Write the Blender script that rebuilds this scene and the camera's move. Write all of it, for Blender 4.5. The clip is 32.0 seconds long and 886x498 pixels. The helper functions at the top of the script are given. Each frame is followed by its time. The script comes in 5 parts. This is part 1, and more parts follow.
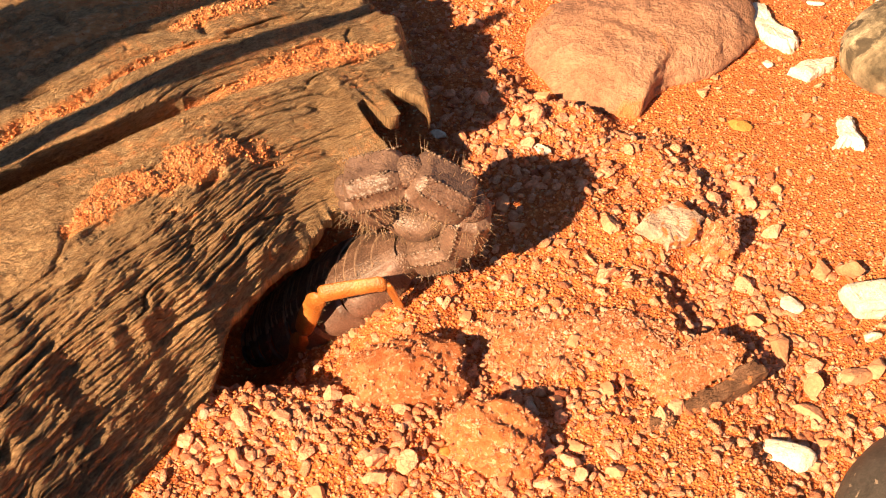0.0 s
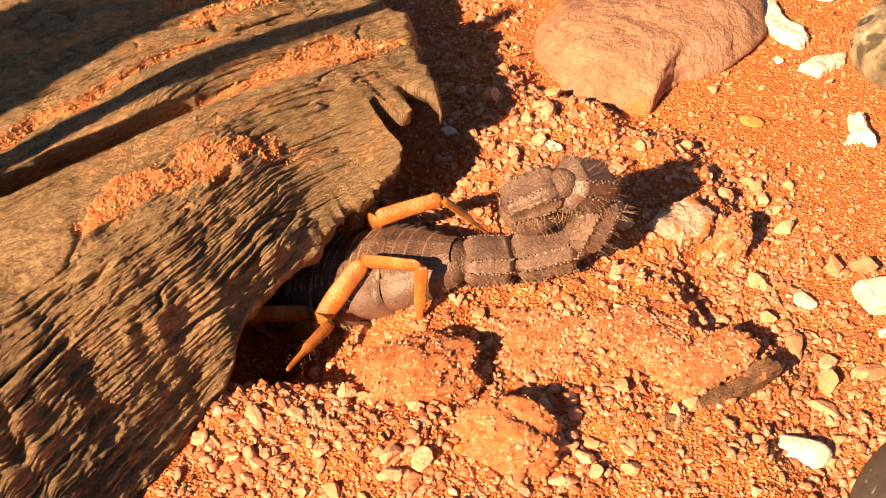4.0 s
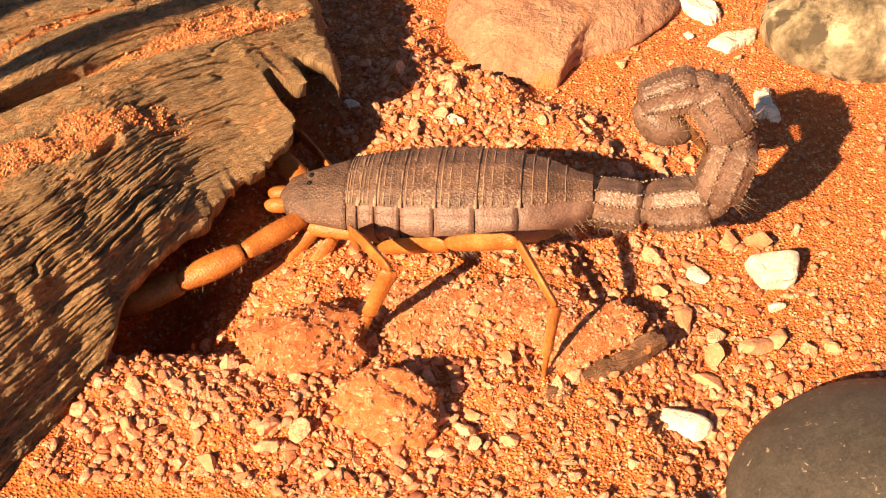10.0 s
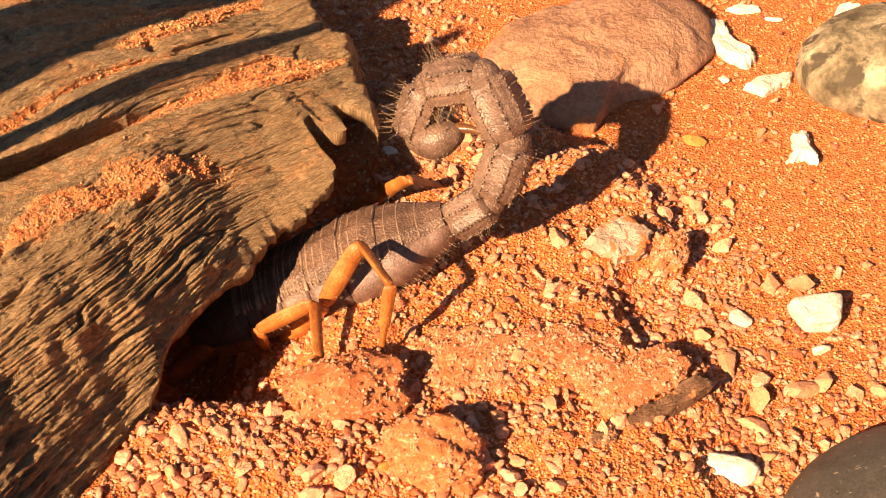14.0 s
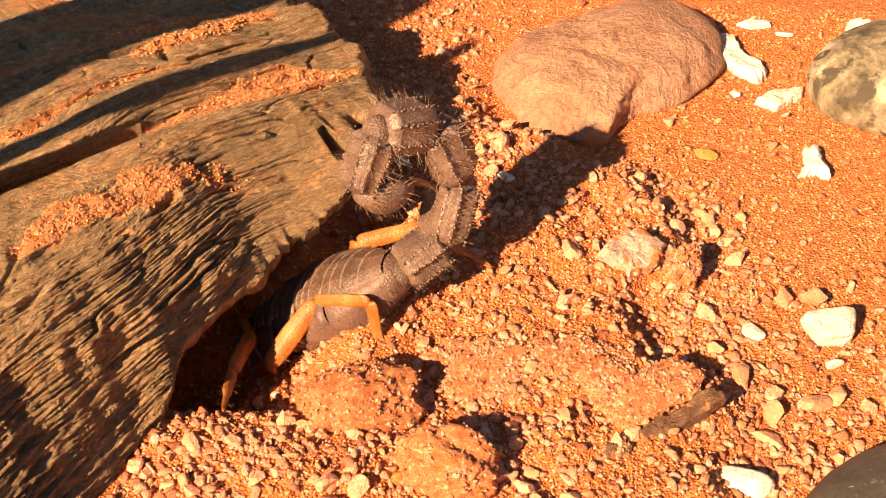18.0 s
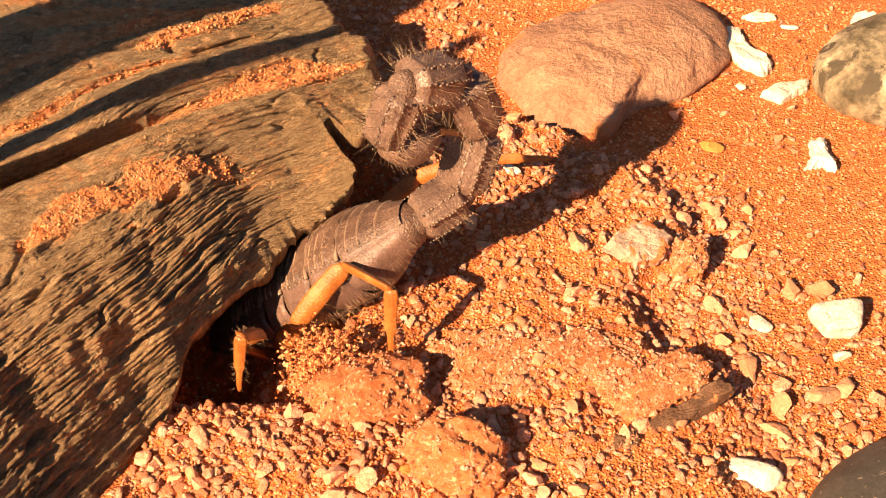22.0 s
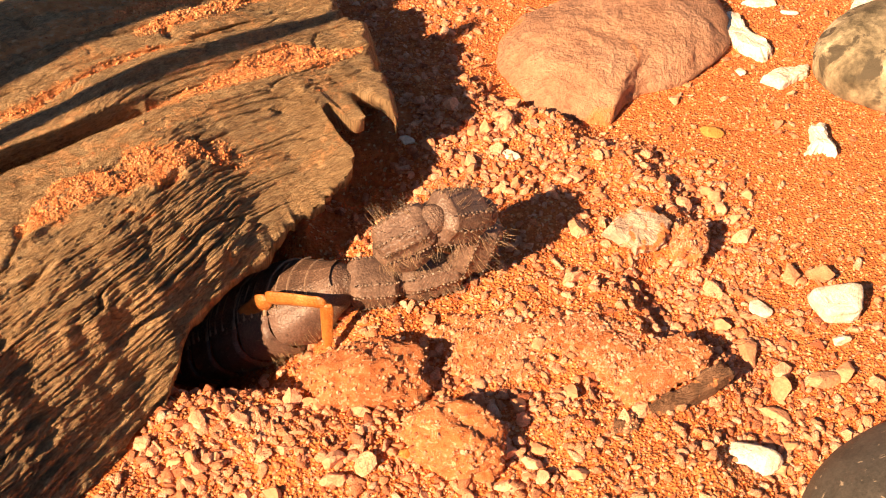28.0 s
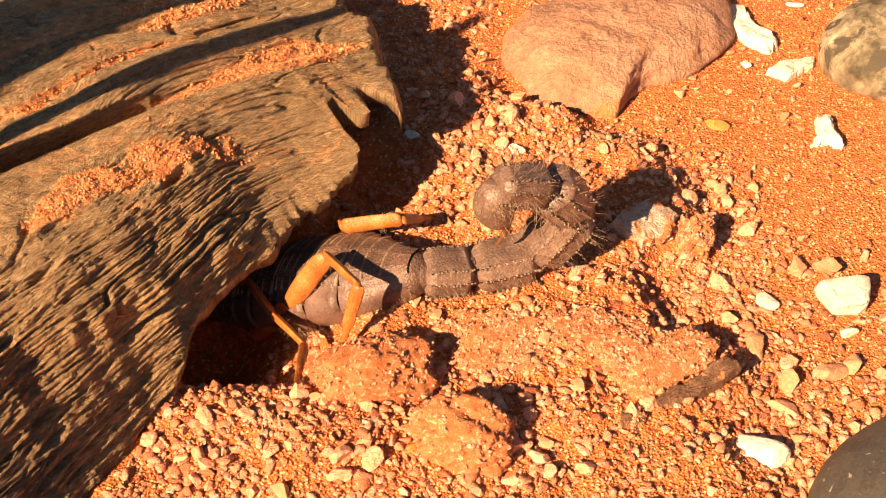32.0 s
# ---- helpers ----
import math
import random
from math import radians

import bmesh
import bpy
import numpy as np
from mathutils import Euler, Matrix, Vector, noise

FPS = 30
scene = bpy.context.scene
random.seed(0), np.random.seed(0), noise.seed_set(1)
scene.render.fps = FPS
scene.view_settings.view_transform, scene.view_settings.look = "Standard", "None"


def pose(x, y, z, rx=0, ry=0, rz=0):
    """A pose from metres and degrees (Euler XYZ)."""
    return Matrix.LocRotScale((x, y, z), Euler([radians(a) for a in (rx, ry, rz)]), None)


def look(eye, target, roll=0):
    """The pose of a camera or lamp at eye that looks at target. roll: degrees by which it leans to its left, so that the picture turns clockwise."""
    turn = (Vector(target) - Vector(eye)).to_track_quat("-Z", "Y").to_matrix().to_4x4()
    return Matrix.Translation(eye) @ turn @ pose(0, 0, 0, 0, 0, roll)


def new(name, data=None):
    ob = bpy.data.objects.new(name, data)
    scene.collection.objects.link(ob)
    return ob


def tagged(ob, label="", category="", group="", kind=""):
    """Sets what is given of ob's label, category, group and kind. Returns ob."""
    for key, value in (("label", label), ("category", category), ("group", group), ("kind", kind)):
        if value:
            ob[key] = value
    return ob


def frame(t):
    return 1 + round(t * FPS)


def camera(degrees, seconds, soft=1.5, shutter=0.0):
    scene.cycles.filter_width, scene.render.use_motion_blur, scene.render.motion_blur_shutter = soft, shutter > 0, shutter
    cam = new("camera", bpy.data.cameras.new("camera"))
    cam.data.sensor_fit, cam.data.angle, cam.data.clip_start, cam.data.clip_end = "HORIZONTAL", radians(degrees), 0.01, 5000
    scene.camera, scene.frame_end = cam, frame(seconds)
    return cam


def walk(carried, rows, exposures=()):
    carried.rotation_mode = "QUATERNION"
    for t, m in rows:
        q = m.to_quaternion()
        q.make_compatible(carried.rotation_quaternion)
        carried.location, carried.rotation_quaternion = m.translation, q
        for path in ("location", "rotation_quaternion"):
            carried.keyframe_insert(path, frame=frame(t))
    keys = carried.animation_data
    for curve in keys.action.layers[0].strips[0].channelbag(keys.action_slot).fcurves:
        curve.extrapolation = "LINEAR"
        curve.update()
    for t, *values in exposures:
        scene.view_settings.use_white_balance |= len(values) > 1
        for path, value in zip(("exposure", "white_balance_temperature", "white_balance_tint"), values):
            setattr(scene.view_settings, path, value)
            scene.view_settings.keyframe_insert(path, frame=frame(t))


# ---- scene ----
cam = camera(36.8, 32.0, soft=1.1)
PATH = [
    (0.0, look((-0.00075, -0.10779, 0.12201), (-0.00558, 0.02299, 0.00000), 1.10)),
    (0.5, look((-0.00124, -0.10761, 0.12198), (-0.00570, 0.02231, 0.00000), 1.20)),
    (1.0, look((-0.00114, -0.10768, 0.12164), (-0.00577, 0.02215, 0.00000), 1.10)),
    (1.5, look((-0.00134, -0.10766, 0.12177), (-0.00607, 0.02286, 0.00000), 1.00)),
    (2.0, look((-0.00120, -0.10776, 0.12177), (-0.00632, 0.02434, 0.00000), 0.90)),
    (2.5, look((-0.00115, -0.10772, 0.12178), (-0.00674, 0.02515, 0.00000), 0.70)),
    (3.0, look((-0.00152, -0.10784, 0.12149), (-0.00708, 0.02406, 0.00000), 0.70)),
    (3.5, look((-0.00226, -0.10776, 0.12156), (-0.00716, 0.02253, 0.00000), 0.90)),
    (5.5, look((-0.00201, -0.10789, 0.12144), (-0.00708, 0.02191, 0.00000), 0.90)),
    (6.0, look((-0.00238, -0.10781, 0.12150), (-0.00728, 0.02252, 0.00000), 0.90)),
    (6.5, look((-0.00255, -0.10778, 0.12137), (-0.00737, 0.02278, 0.00000), 1.00)),
    (7.0, look((-0.00221, -0.10787, 0.12137), (-0.00710, 0.02176, 0.00000), 0.90)),
    (7.5, look((-0.00259, -0.10777, 0.12147), (-0.00700, 0.02032, 0.00000), 1.10)),
    (8.0, look((-0.00242, -0.10791, 0.12126), (-0.00639, 0.01987, 0.00000), 1.40)),
    (8.5, look((-0.00020, -0.10773, 0.12112), (-0.00371, 0.01936, -0.00000), 1.50)),
    (9.0, look((0.00503, -0.10786, 0.12091), (0.00179, 0.01892, 0.00000), 1.50)),
    (9.5, look((0.00758, -0.10760, 0.12114), (0.00548, 0.01861, 0.00000), 1.90)),
    (10.0, look((0.00878, -0.10763, 0.12087), (0.00683, 0.01801, 0.00000), 2.06)),
    (10.5, look((0.00933, -0.10786, 0.12067), (0.00654, 0.01813, 0.00000), 1.60)),
    (11.0, look((0.00842, -0.10792, 0.12091), (0.00493, 0.01814, 0.00000), 1.20)),
    (11.5, look((0.00787, -0.10784, 0.12083), (0.00393, 0.01886, 0.00000), 1.00)),
    (12.0, look((0.00807, -0.10770, 0.12089), (0.00318, 0.02261, 0.00000), 0.80)),
    (12.5, look((0.00791, -0.10760, 0.12103), (0.00278, 0.02549, 0.00000), 0.70)),
    (13.0, look((0.00782, -0.10770, 0.12105), (0.00247, 0.02742, 0.00000), 0.60)),
    (13.5, look((0.00735, -0.10773, 0.12094), (0.00171, 0.02813, -0.00000), 0.50)),
    (14.0, look((0.00652, -0.10795, 0.12055), (0.00110, 0.02661, 0.00000), 0.60)),
    (14.5, look((0.00650, -0.10809, 0.12023), (0.00098, 0.02698, 0.00000), 0.70)),
    (16.5, look((0.00499, -0.10817, 0.11999), (-0.00019, 0.02836, 0.00000), 1.00)),
    (17.0, look((0.00454, -0.10801, 0.12001), (-0.00037, 0.02835, 0.00000), 1.10)),
    (17.5, look((0.00448, -0.10821, 0.11989), (-0.00043, 0.02831, 0.00000), 1.20)),
    (18.0, look((0.00444, -0.10833, 0.11977), (-0.00066, 0.02875, 0.00000), 1.20)),
    (18.5, look((0.00436, -0.10839, 0.11976), (-0.00085, 0.02946, 0.00000), 1.20)),
    (19.0, look((0.00400, -0.10826, 0.11966), (-0.00091, 0.02878, 0.00000), 1.20)),
    (19.5, look((0.00383, -0.10864, 0.11925), (-0.00133, 0.02754, -0.00000), 1.10)),
    (20.0, look((0.00350, -0.10840, 0.11930), (-0.00121, 0.02774, 0.00000), 1.30)),
    (20.5, look((0.00382, -0.10852, 0.11918), (-0.00107, 0.02758, 0.00000), 1.20)),
    (21.0, look((0.00369, -0.10852, 0.11920), (-0.00110, 0.02731, -0.00000), 1.20)),
    (21.5, look((0.00394, -0.10853, 0.11917), (-0.00121, 0.02707, 0.00000), 1.10)),
    (22.0, look((0.00364, -0.10853, 0.11915), (-0.00142, 0.02724, 0.00000), 1.10)),
    (22.5, look((0.00361, -0.10856, 0.11917), (-0.00135, 0.02657, 0.00000), 1.10)),
    (23.0, look((0.00347, -0.10854, 0.11914), (-0.00137, 0.02530, 0.00000), 1.20)),
    (23.5, look((0.00363, -0.10866, 0.11913), (-0.00130, 0.02545, 0.00000), 1.10)),
    (24.0, look((0.00348, -0.10850, 0.11911), (-0.00127, 0.02559, 0.00000), 1.20)),
    (24.5, look((0.00341, -0.10842, 0.11917), (-0.00125, 0.02546, 0.00000), 1.20)),
    (25.0, look((0.00385, -0.10869, 0.11891), (-0.00134, 0.02517, 0.00000), 1.00)),
    (25.5, look((0.00374, -0.10869, 0.11900), (-0.00137, 0.02518, 0.00000), 1.00)),
    (27.5, look((0.00368, -0.10880, 0.11870), (-0.00158, 0.02426, 0.00000), 0.90)),
    (28.0, look((0.00381, -0.10876, 0.11836), (-0.00118, 0.02429, 0.00000), 1.00)),
    (28.5, look((0.00394, -0.10885, 0.11804), (-0.00104, 0.02413, 0.00000), 0.90)),
    (29.0, look((0.00414, -0.10891, 0.11809), (-0.00134, 0.02244, 0.00000), 0.60)),
    (29.5, look((0.00418, -0.10889, 0.11806), (-0.00145, 0.02158, 0.00000), 0.40)),
    (30.0, look((0.00405, -0.10885, 0.11797), (-0.00169, 0.02237, 0.00000), 0.40)),
    (30.5, look((0.00433, -0.10898, 0.11789), (-0.00187, 0.02318, 0.00000), 0.30)),
    (31.0, look((0.00426, -0.10885, 0.11793), (-0.00186, 0.02363, 0.00000), 0.30)),
    (31.5, look((0.00414, -0.10891, 0.11785), (-0.00189, 0.02348, 0.00000), 0.30)),
    (32.0, look((0.00385, -0.10879, 0.11804), (-0.00191, 0.02315, 0.00000), 0.40)),
]
walk(cam, PATH)

# ---- light ----
MM = 0.001
SUN_AZ, SUN_EL = 54.0, 33.0        # the way the sunlight travels, and its height
world = bpy.data.worlds.new("sky")
scene.world = world
world.use_nodes = True
wn = world.node_tree
wn.nodes.clear()
sky = wn.nodes.new("ShaderNodeTexSky")
sky.sky_type, sky.sun_disc = "NISHITA", False
sky.sun_elevation, sky.sun_rotation = radians(SUN_EL), radians(270 - SUN_AZ - 180 + 180)
bg = wn.nodes.new("ShaderNodeBackground")
bg.inputs["Strength"].default_value = 0.0235
wo = wn.nodes.new("ShaderNodeOutputWorld")
wn.links.new(sky.outputs[0], bg.inputs[0])
wn.links.new(bg.outputs[0], wo.inputs[0])
sun_data = bpy.data.lights.new("sun", "SUN")
sun_data.energy, sun_data.angle, sun_data.color = 5.0, radians(0.7), (1.0, 0.685, 0.388)
sun = new("sun", sun_data)
sun_way = Vector((math.cos(radians(SUN_AZ)) * math.cos(radians(SUN_EL)), math.sin(radians(SUN_AZ)) * math.cos(radians(SUN_EL)), -math.sin(radians(SUN_EL))))
sun.matrix_world = look(Vector((0, 0.02, 0)) - sun_way, (0, 0.02, 0))
scene.view_settings.exposure = 1.54


# ---- noise on arrays ----
def lattice(ix, iy, iz, seed):
    h = (ix * 374761393 + iy * 668265263 + iz * 2147483647 + seed * 974634777) & 0xFFFFFFFF
    h = ((h ^ (h >> 13)) * 1274126177) & 0xFFFFFFFF
    return ((h ^ (h >> 16)) & 0xFFFF) / 65535.0


def vnoise(x, y, z=0.0, seed=0):
    """Smooth value noise from -1 to 1 on arrays."""
    x, y, z = np.broadcast_arrays(np.asarray(x, float), np.asarray(y, float), np.asarray(z, float))
    fx, fy, fz = np.floor(x), np.floor(y), np.floor(z)
    ix, iy, iz = fx.astype(np.int64), fy.astype(np.int64), fz.astype(np.int64)
    u, v, w = x - fx, y - fy, z - fz
    u, v, w = u * u * (3 - 2 * u), v * v * (3 - 2 * v), w * w * (3 - 2 * w)
    out = 0.0
    for a in (0, 1):
        for b in (0, 1):
            for c in (0, 1):
                k = (u if a else 1 - u) * (v if b else 1 - v) * (w if c else 1 - w)
                out = out + k * lattice(ix + a, iy + b, iz + c, seed)
    return out * 2 - 1


def fbm(x, y, z=0.0, octaves=4, seed=0):
    out, amp = 0.0, 1.0
    for i in range(octaves):
        out = out + amp * vnoise(x * 2.03**i, y * 2.03**i, z * 2.03**i, seed + i * 7)
        amp *= 0.5
    return out


def step01(x, a, b):
    t = np.clip((np.asarray(x, float) - a) / (b - a), 0, 1)
    return t * t * (3 - 2 * t)


# ---- materials ----
def material(name):
    m = bpy.data.materials.new(name)
    m.use_nodes = True
    nt = m.node_tree
    nt.nodes.clear()
    out = nt.nodes.new("ShaderNodeOutputMaterial")
    sh = nt.nodes.new("ShaderNodeBsdfPrincipled")
    nt.links.new(sh.outputs[0], out.inputs[0])
    return m, nt, sh


def coords(nt, scale):
    tc = nt.nodes.new("ShaderNodeTexCoord")
    mp = nt.nodes.new("ShaderNodeMapping")
    mp.inputs["Scale"].default_value = scale
    nt.links.new(tc.outputs["Object"], mp.inputs[0])
    return mp


def ramp(nt, source, stops):
    r = nt.nodes.new("ShaderNodeValToRGB")
    while len(r.color_ramp.elements) < len(stops):
        r.color_ramp.elements.new(0.5)
    for e, (p, c) in zip(r.color_ramp.elements, stops):
        e.position, e.color = p, (*c, 1)
    nt.links.new(source, r.inputs[0])
    return r


def mixed(nt, fac, a, b, mode="MIX"):
    m = nt.nodes.new("ShaderNodeMix")
    m.data_type, m.blend_type = "RGBA", mode
    for key, v in ((0, fac), (6, a), (7, b)):
        if hasattr(v, "is_linked"):
            nt.links.new(v, m.inputs[key])
        else:
            m.inputs[key].default_value = v if key == 0 else (*v, 1)
    return m.outputs[2]


def relief(nt, sh, height, strength, distance):
    b = nt.nodes.new("ShaderNodeBump")
    b.inputs["Strength"].default_value, b.inputs["Distance"].default_value = strength, distance
    nt.links.new(height, b.inputs["Height"])
    nt.links.new(b.outputs[0], sh.inputs["Normal"])
    return b


def noise_tex(nt, vec, scale, detail=4.0, rough=0.6, distortion=0.0):
    n = nt.nodes.new("ShaderNodeTexNoise")
    n.inputs["Scale"].default_value, n.inputs["Detail"].default_value, n.inputs["Roughness"].default_value, n.inputs["Distortion"].default_value = scale, detail, rough, distortion
    nt.links.new(vec.outputs[0], n.inputs["Vector"])
    return n


def sand_material():
    m, nt, sh = material("red_sand")
    v = coords(nt, (1, 1, 1))
    big, fine, grain = noise_tex(nt, v, 60, 4), noise_tex(nt, v, 900, 5, 0.7), nt.nodes.new("ShaderNodeTexVoronoi")
    grain.inputs["Scale"].default_value = 2600
    nt.links.new(v.outputs[0], grain.inputs["Vector"])
    base = ramp(nt, big.outputs[0], [(0.3, (0.53, 0.122, 0.022)), (0.7, (0.63, 0.17, 0.04))])
    speck = ramp(nt, fine.outputs[0], [(0.36, (0.34, 0.07, 0.014)), (0.52, (0.6, 0.16, 0.036)), (0.7, (0.74, 0.33, 0.13))])
    c1 = mixed(nt, 0.55, base.outputs[0], speck.outputs[0])
    bits = ramp(nt, grain.outputs["Color"], [(0.80, (0, 0, 0)), (0.86, (1, 1, 1))])
    c2 = mixed(nt, bits.outputs[0], c1, (0.72, 0.42, 0.22))
    nt.links.new(c2, sh.inputs["Base Color"])
    sh.inputs["Roughness"].default_value = 0.9
    add = nt.nodes.new("ShaderNodeMath")
    add.operation = "ADD"
    nt.links.new(fine.outputs[0], add.inputs[0])
    nt.links.new(grain.outputs["Distance"], add.inputs[1])
    relief(nt, sh, add.outputs[0], 0.9, 0.0004)
    return m


def stone_material(name, stops, spots=None, rough=0.8, scale=250, bump=0.00025, island=False, gloss=0.3):
    m, nt, sh = material(name)
    v = coords(nt, (1, 1, 1))
    n1, n2 = noise_tex(nt, v, scale, 6, 0.65, 0.4), noise_tex(nt, v, scale * 9, 4, 0.7)
    c = ramp(nt, n1.outputs[0], stops).outputs[0]
    g = ramp(nt, n2.outputs[0], [(0.3, (0.62, 0.6, 0.58)), (0.7, (1.15, 1.12, 1.08))])
    c = mixed(nt, 1.0, c, g.outputs[0], "MULTIPLY")
    if spots:
        n3 = noise_tex(nt, v, spots[0], 5, 0.6, 0.8)
        f = ramp(nt, n3.outputs[0], [(spots[2], (0, 0, 0)), (spots[2] + 0.06, (1, 1, 1))])
        c = mixed(nt, f.outputs[0], c, spots[1])
    src = nt.nodes.new("ShaderNodeNewGeometry" if island else "ShaderNodeObjectInfo").outputs["Random Per Island" if island else "Random"]
    t = ramp(nt, src, [(0.0, (0.62, 0.38, 0.3)), (0.3, (0.98, 0.74, 0.59)), (0.7, (1.1, 0.97, 0.9)), (0.93, (1.2, 1.15, 1.15)), (1.0, (1.3, 1.32, 1.35))])
    c = mixed(nt, 1.0 if island else 0.35, c, t.outputs[0], "MULTIPLY")
    nt.links.new(c, sh.inputs["Base Color"])
    sh.inputs["Roughness"].default_value = rough
    sh.inputs["Specular IOR Level"].default_value = gloss
    add = nt.nodes.new("ShaderNodeMath")
    add.operation = "ADD"
    nt.links.new(n1.outputs[0], add.inputs[0])
    nt.links.new(n2.outputs[0], add.inputs[1])
    relief(nt, sh, add.outputs[0], 0.8, bump)
    return m


def wood_material():
    m, nt, sh = material("weathered_wood")
    at = nt.nodes.new("ShaderNodeAttribute")
    at.attribute_name = "grain"          # x along the grain, y across it, z the sand that lies there
    sep = nt.nodes.new("ShaderNodeSeparateXYZ")
    nt.links.new(at.outputs["Vector"], sep.inputs[0])
    mp = nt.nodes.new("ShaderNodeMapping")
    mp.inputs["Scale"].default_value = (0.3, 1.0, 0.0)
    nt.links.new(at.outputs["Vector"], mp.inputs[0])
    fib, fine = noise_tex(nt, mp, 1.3, 9, 0.75, 0.4), noise_tex(nt, mp, 5.0, 5, 0.75, 0.3)
    v = coords(nt, (1, 1, 1))
    blot, dust = noise_tex(nt, v, 70, 5, 0.6), noise_tex(nt, v, 700, 5, 0.7)
    c = ramp(nt, fib.outputs[0], [(0.30, (0.16, 0.09, 0.045)), (0.40, (0.45, 0.272, 0.14)), (0.52, (0.64, 0.42, 0.24)), (0.68, (0.83, 0.62, 0.40))]).outputs[0]
    g = ramp(nt, fine.outputs[0], [(0.32, (0.46, 0.41, 0.36)), (0.5, (0.95, 0.92, 0.88)), (0.66, (1.22, 1.21, 1.18))])
    c = mixed(nt, 1.0, c, g.outputs[0], "MULTIPLY")
    b = ramp(nt, blot.outputs[0], [(0.35, (0.75, 0.72, 0.66)), (0.65, (1.1, 1.05, 0.95))])
    c = mixed(nt, 1.0, c, b.outputs[0], "MULTIPLY")
    su = nt.nodes.new("ShaderNodeMath")
    su.operation = "MULTIPLY_ADD"
    nt.links.new(dust.outputs[0], su.inputs[0])
    su.inputs[1].default_value = 0.9
    nt.links.new(sep.outputs[2], su.inputs[2])
    f = ramp(nt, su.outputs[0], [(0.80, (0, 0, 0)), (1.0, (1, 1, 1))])
    sc = ramp(nt, dust.outputs[0], [(0.35, (0.68, 0.25, 0.075)), (0.52, (0.82, 0.36, 0.13)), (0.68, (0.9, 0.58, 0.32))])
    c = mixed(nt, f.outputs[0], c, sc.outputs[0])
    nt.links.new(c, sh.inputs["Base Color"])
    sh.inputs["Roughness"].default_value = 0.85
    add = nt.nodes.new("ShaderNodeMath")
    add.operation = "ADD"
    nt.links.new(fib.outputs[0], add.inputs[0])
    nt.links.new(fine.outputs[0], add.inputs[1])
    relief(nt, sh, add.outputs[0], 1.0, 0.0014)
    return m


def shell_material(name, stops, dust, rough=0.5, bump=0.00012, amount=0.6):
    """Horny shell: soft mottling, fine granules, and dust that lies in patches."""
    m, nt, sh = material(name)
    v = coords(nt, (1, 1, 1))
    n1, n2, n3 = noise_tex(nt, v, 300, 5, 0.6), noise_tex(nt, v, 3600, 3, 0.7), noise_tex(nt, v, 170, 4, 0.65, 0.5)
    vo = nt.nodes.new("ShaderNodeTexVoronoi")
    vo.inputs["Scale"].default_value = 3400
    nt.links.new(v.outputs[0], vo.inputs["Vector"])
    c = ramp(nt, n1.outputs[0], stops).outputs[0]
    g = ramp(nt, n2.outputs[0], [(0.3, (0.72, 0.7, 0.68)), (0.7, (1.25, 1.22, 1.2))])
    c = mixed(nt, 1.0, c, g.outputs[0], "MULTIPLY")
    f1 = ramp(nt, n2.outputs[0], [(0.54, (0, 0, 0)), (0.68, (1, 1, 1))])
    f2 = ramp(nt, n3.outputs[0], [(0.42, (0.12, 0.12, 0.12)), (0.66, (1, 1, 1))])
    f = nt.nodes.new("ShaderNodeMath")
    f.operation = "MULTIPLY"
    nt.links.new(f1.outputs[0], f.inputs[0])
    nt.links.new(f2.outputs[0], f.inputs[1])
    f3 = nt.nodes.new("ShaderNodeMath")
    f3.operation = "MULTIPLY"
    nt.links.new(f.outputs[0], f3.inputs[0])
    f3.inputs[1].default_value = amount
    c = mixed(nt, f3.outputs[0], c, dust)
    nt.links.new(c, sh.inputs["Base Color"])
    sh.inputs["Roughness"].default_value = rough
    add = nt.nodes.new("ShaderNodeMath")
    add.operation = "ADD"
    nt.links.new(vo.outputs["Distance"], add.inputs[0])
    nt.links.new(n2.outputs[0], add.inputs[1])
    relief(nt, sh, add.outputs[0], 0.55, bump)
    return m


SAND = sand_material()
GRIT = stone_material("sand_grit", [(0.3, (0.7, 0.25, 0.085)), (0.5, (0.82, 0.37, 0.16)), (0.7, (0.9, 0.56, 0.33))], island=True, scale=500)
WOOD = wood_material()
GRAVEL = stone_material("gravel", [(0.3, (0.66, 0.26, 0.13)), (0.5, (0.8, 0.43, 0.28)), (0.7, (0.9, 0.64, 0.5))], island=True, scale=700, bump=0.0005)
PEBBLE = stone_material("pebble_stone", [(0.3, (0.6, 0.25, 0.125)), (0.5, (0.7, 0.36, 0.21)), (0.7, (0.78, 0.48, 0.32))], spots=(300, (0.5, 0.14, 0.035), 0.6))
QUARTZ = stone_material("white_quartz", [(0.3, (0.72, 0.66, 0.56)), (0.5, (0.84, 0.8, 0.72)), (0.7, (0.9, 0.88, 0.82))], spots=(220, (0.55, 0.3, 0.14), 0.66), rough=0.6)
SLAB = stone_material("sandy_white_slab", [(0.3, (0.5, 0.36, 0.27)), (0.5, (0.64, 0.5, 0.41)), (0.7, (0.78, 0.69, 0.6))], spots=(330, (0.56, 0.2, 0.07), 0.50), bump=0.0005)
OCHRE = stone_material("ochre_stone", [(0.3, (0.5, 0.22, 0.05)), (0.7, (0.66, 0.36, 0.1))], rough=0.6)
PINK = stone_material("dusty_pink_rock", [(0.3, (0.36, 0.19, 0.12)), (0.5, (0.46, 0.26, 0.17)), (0.7, (0.55, 0.33, 0.23))], spots=(45, (0.58, 0.22, 0.085), 0.56), scale=130, bump=0.001)
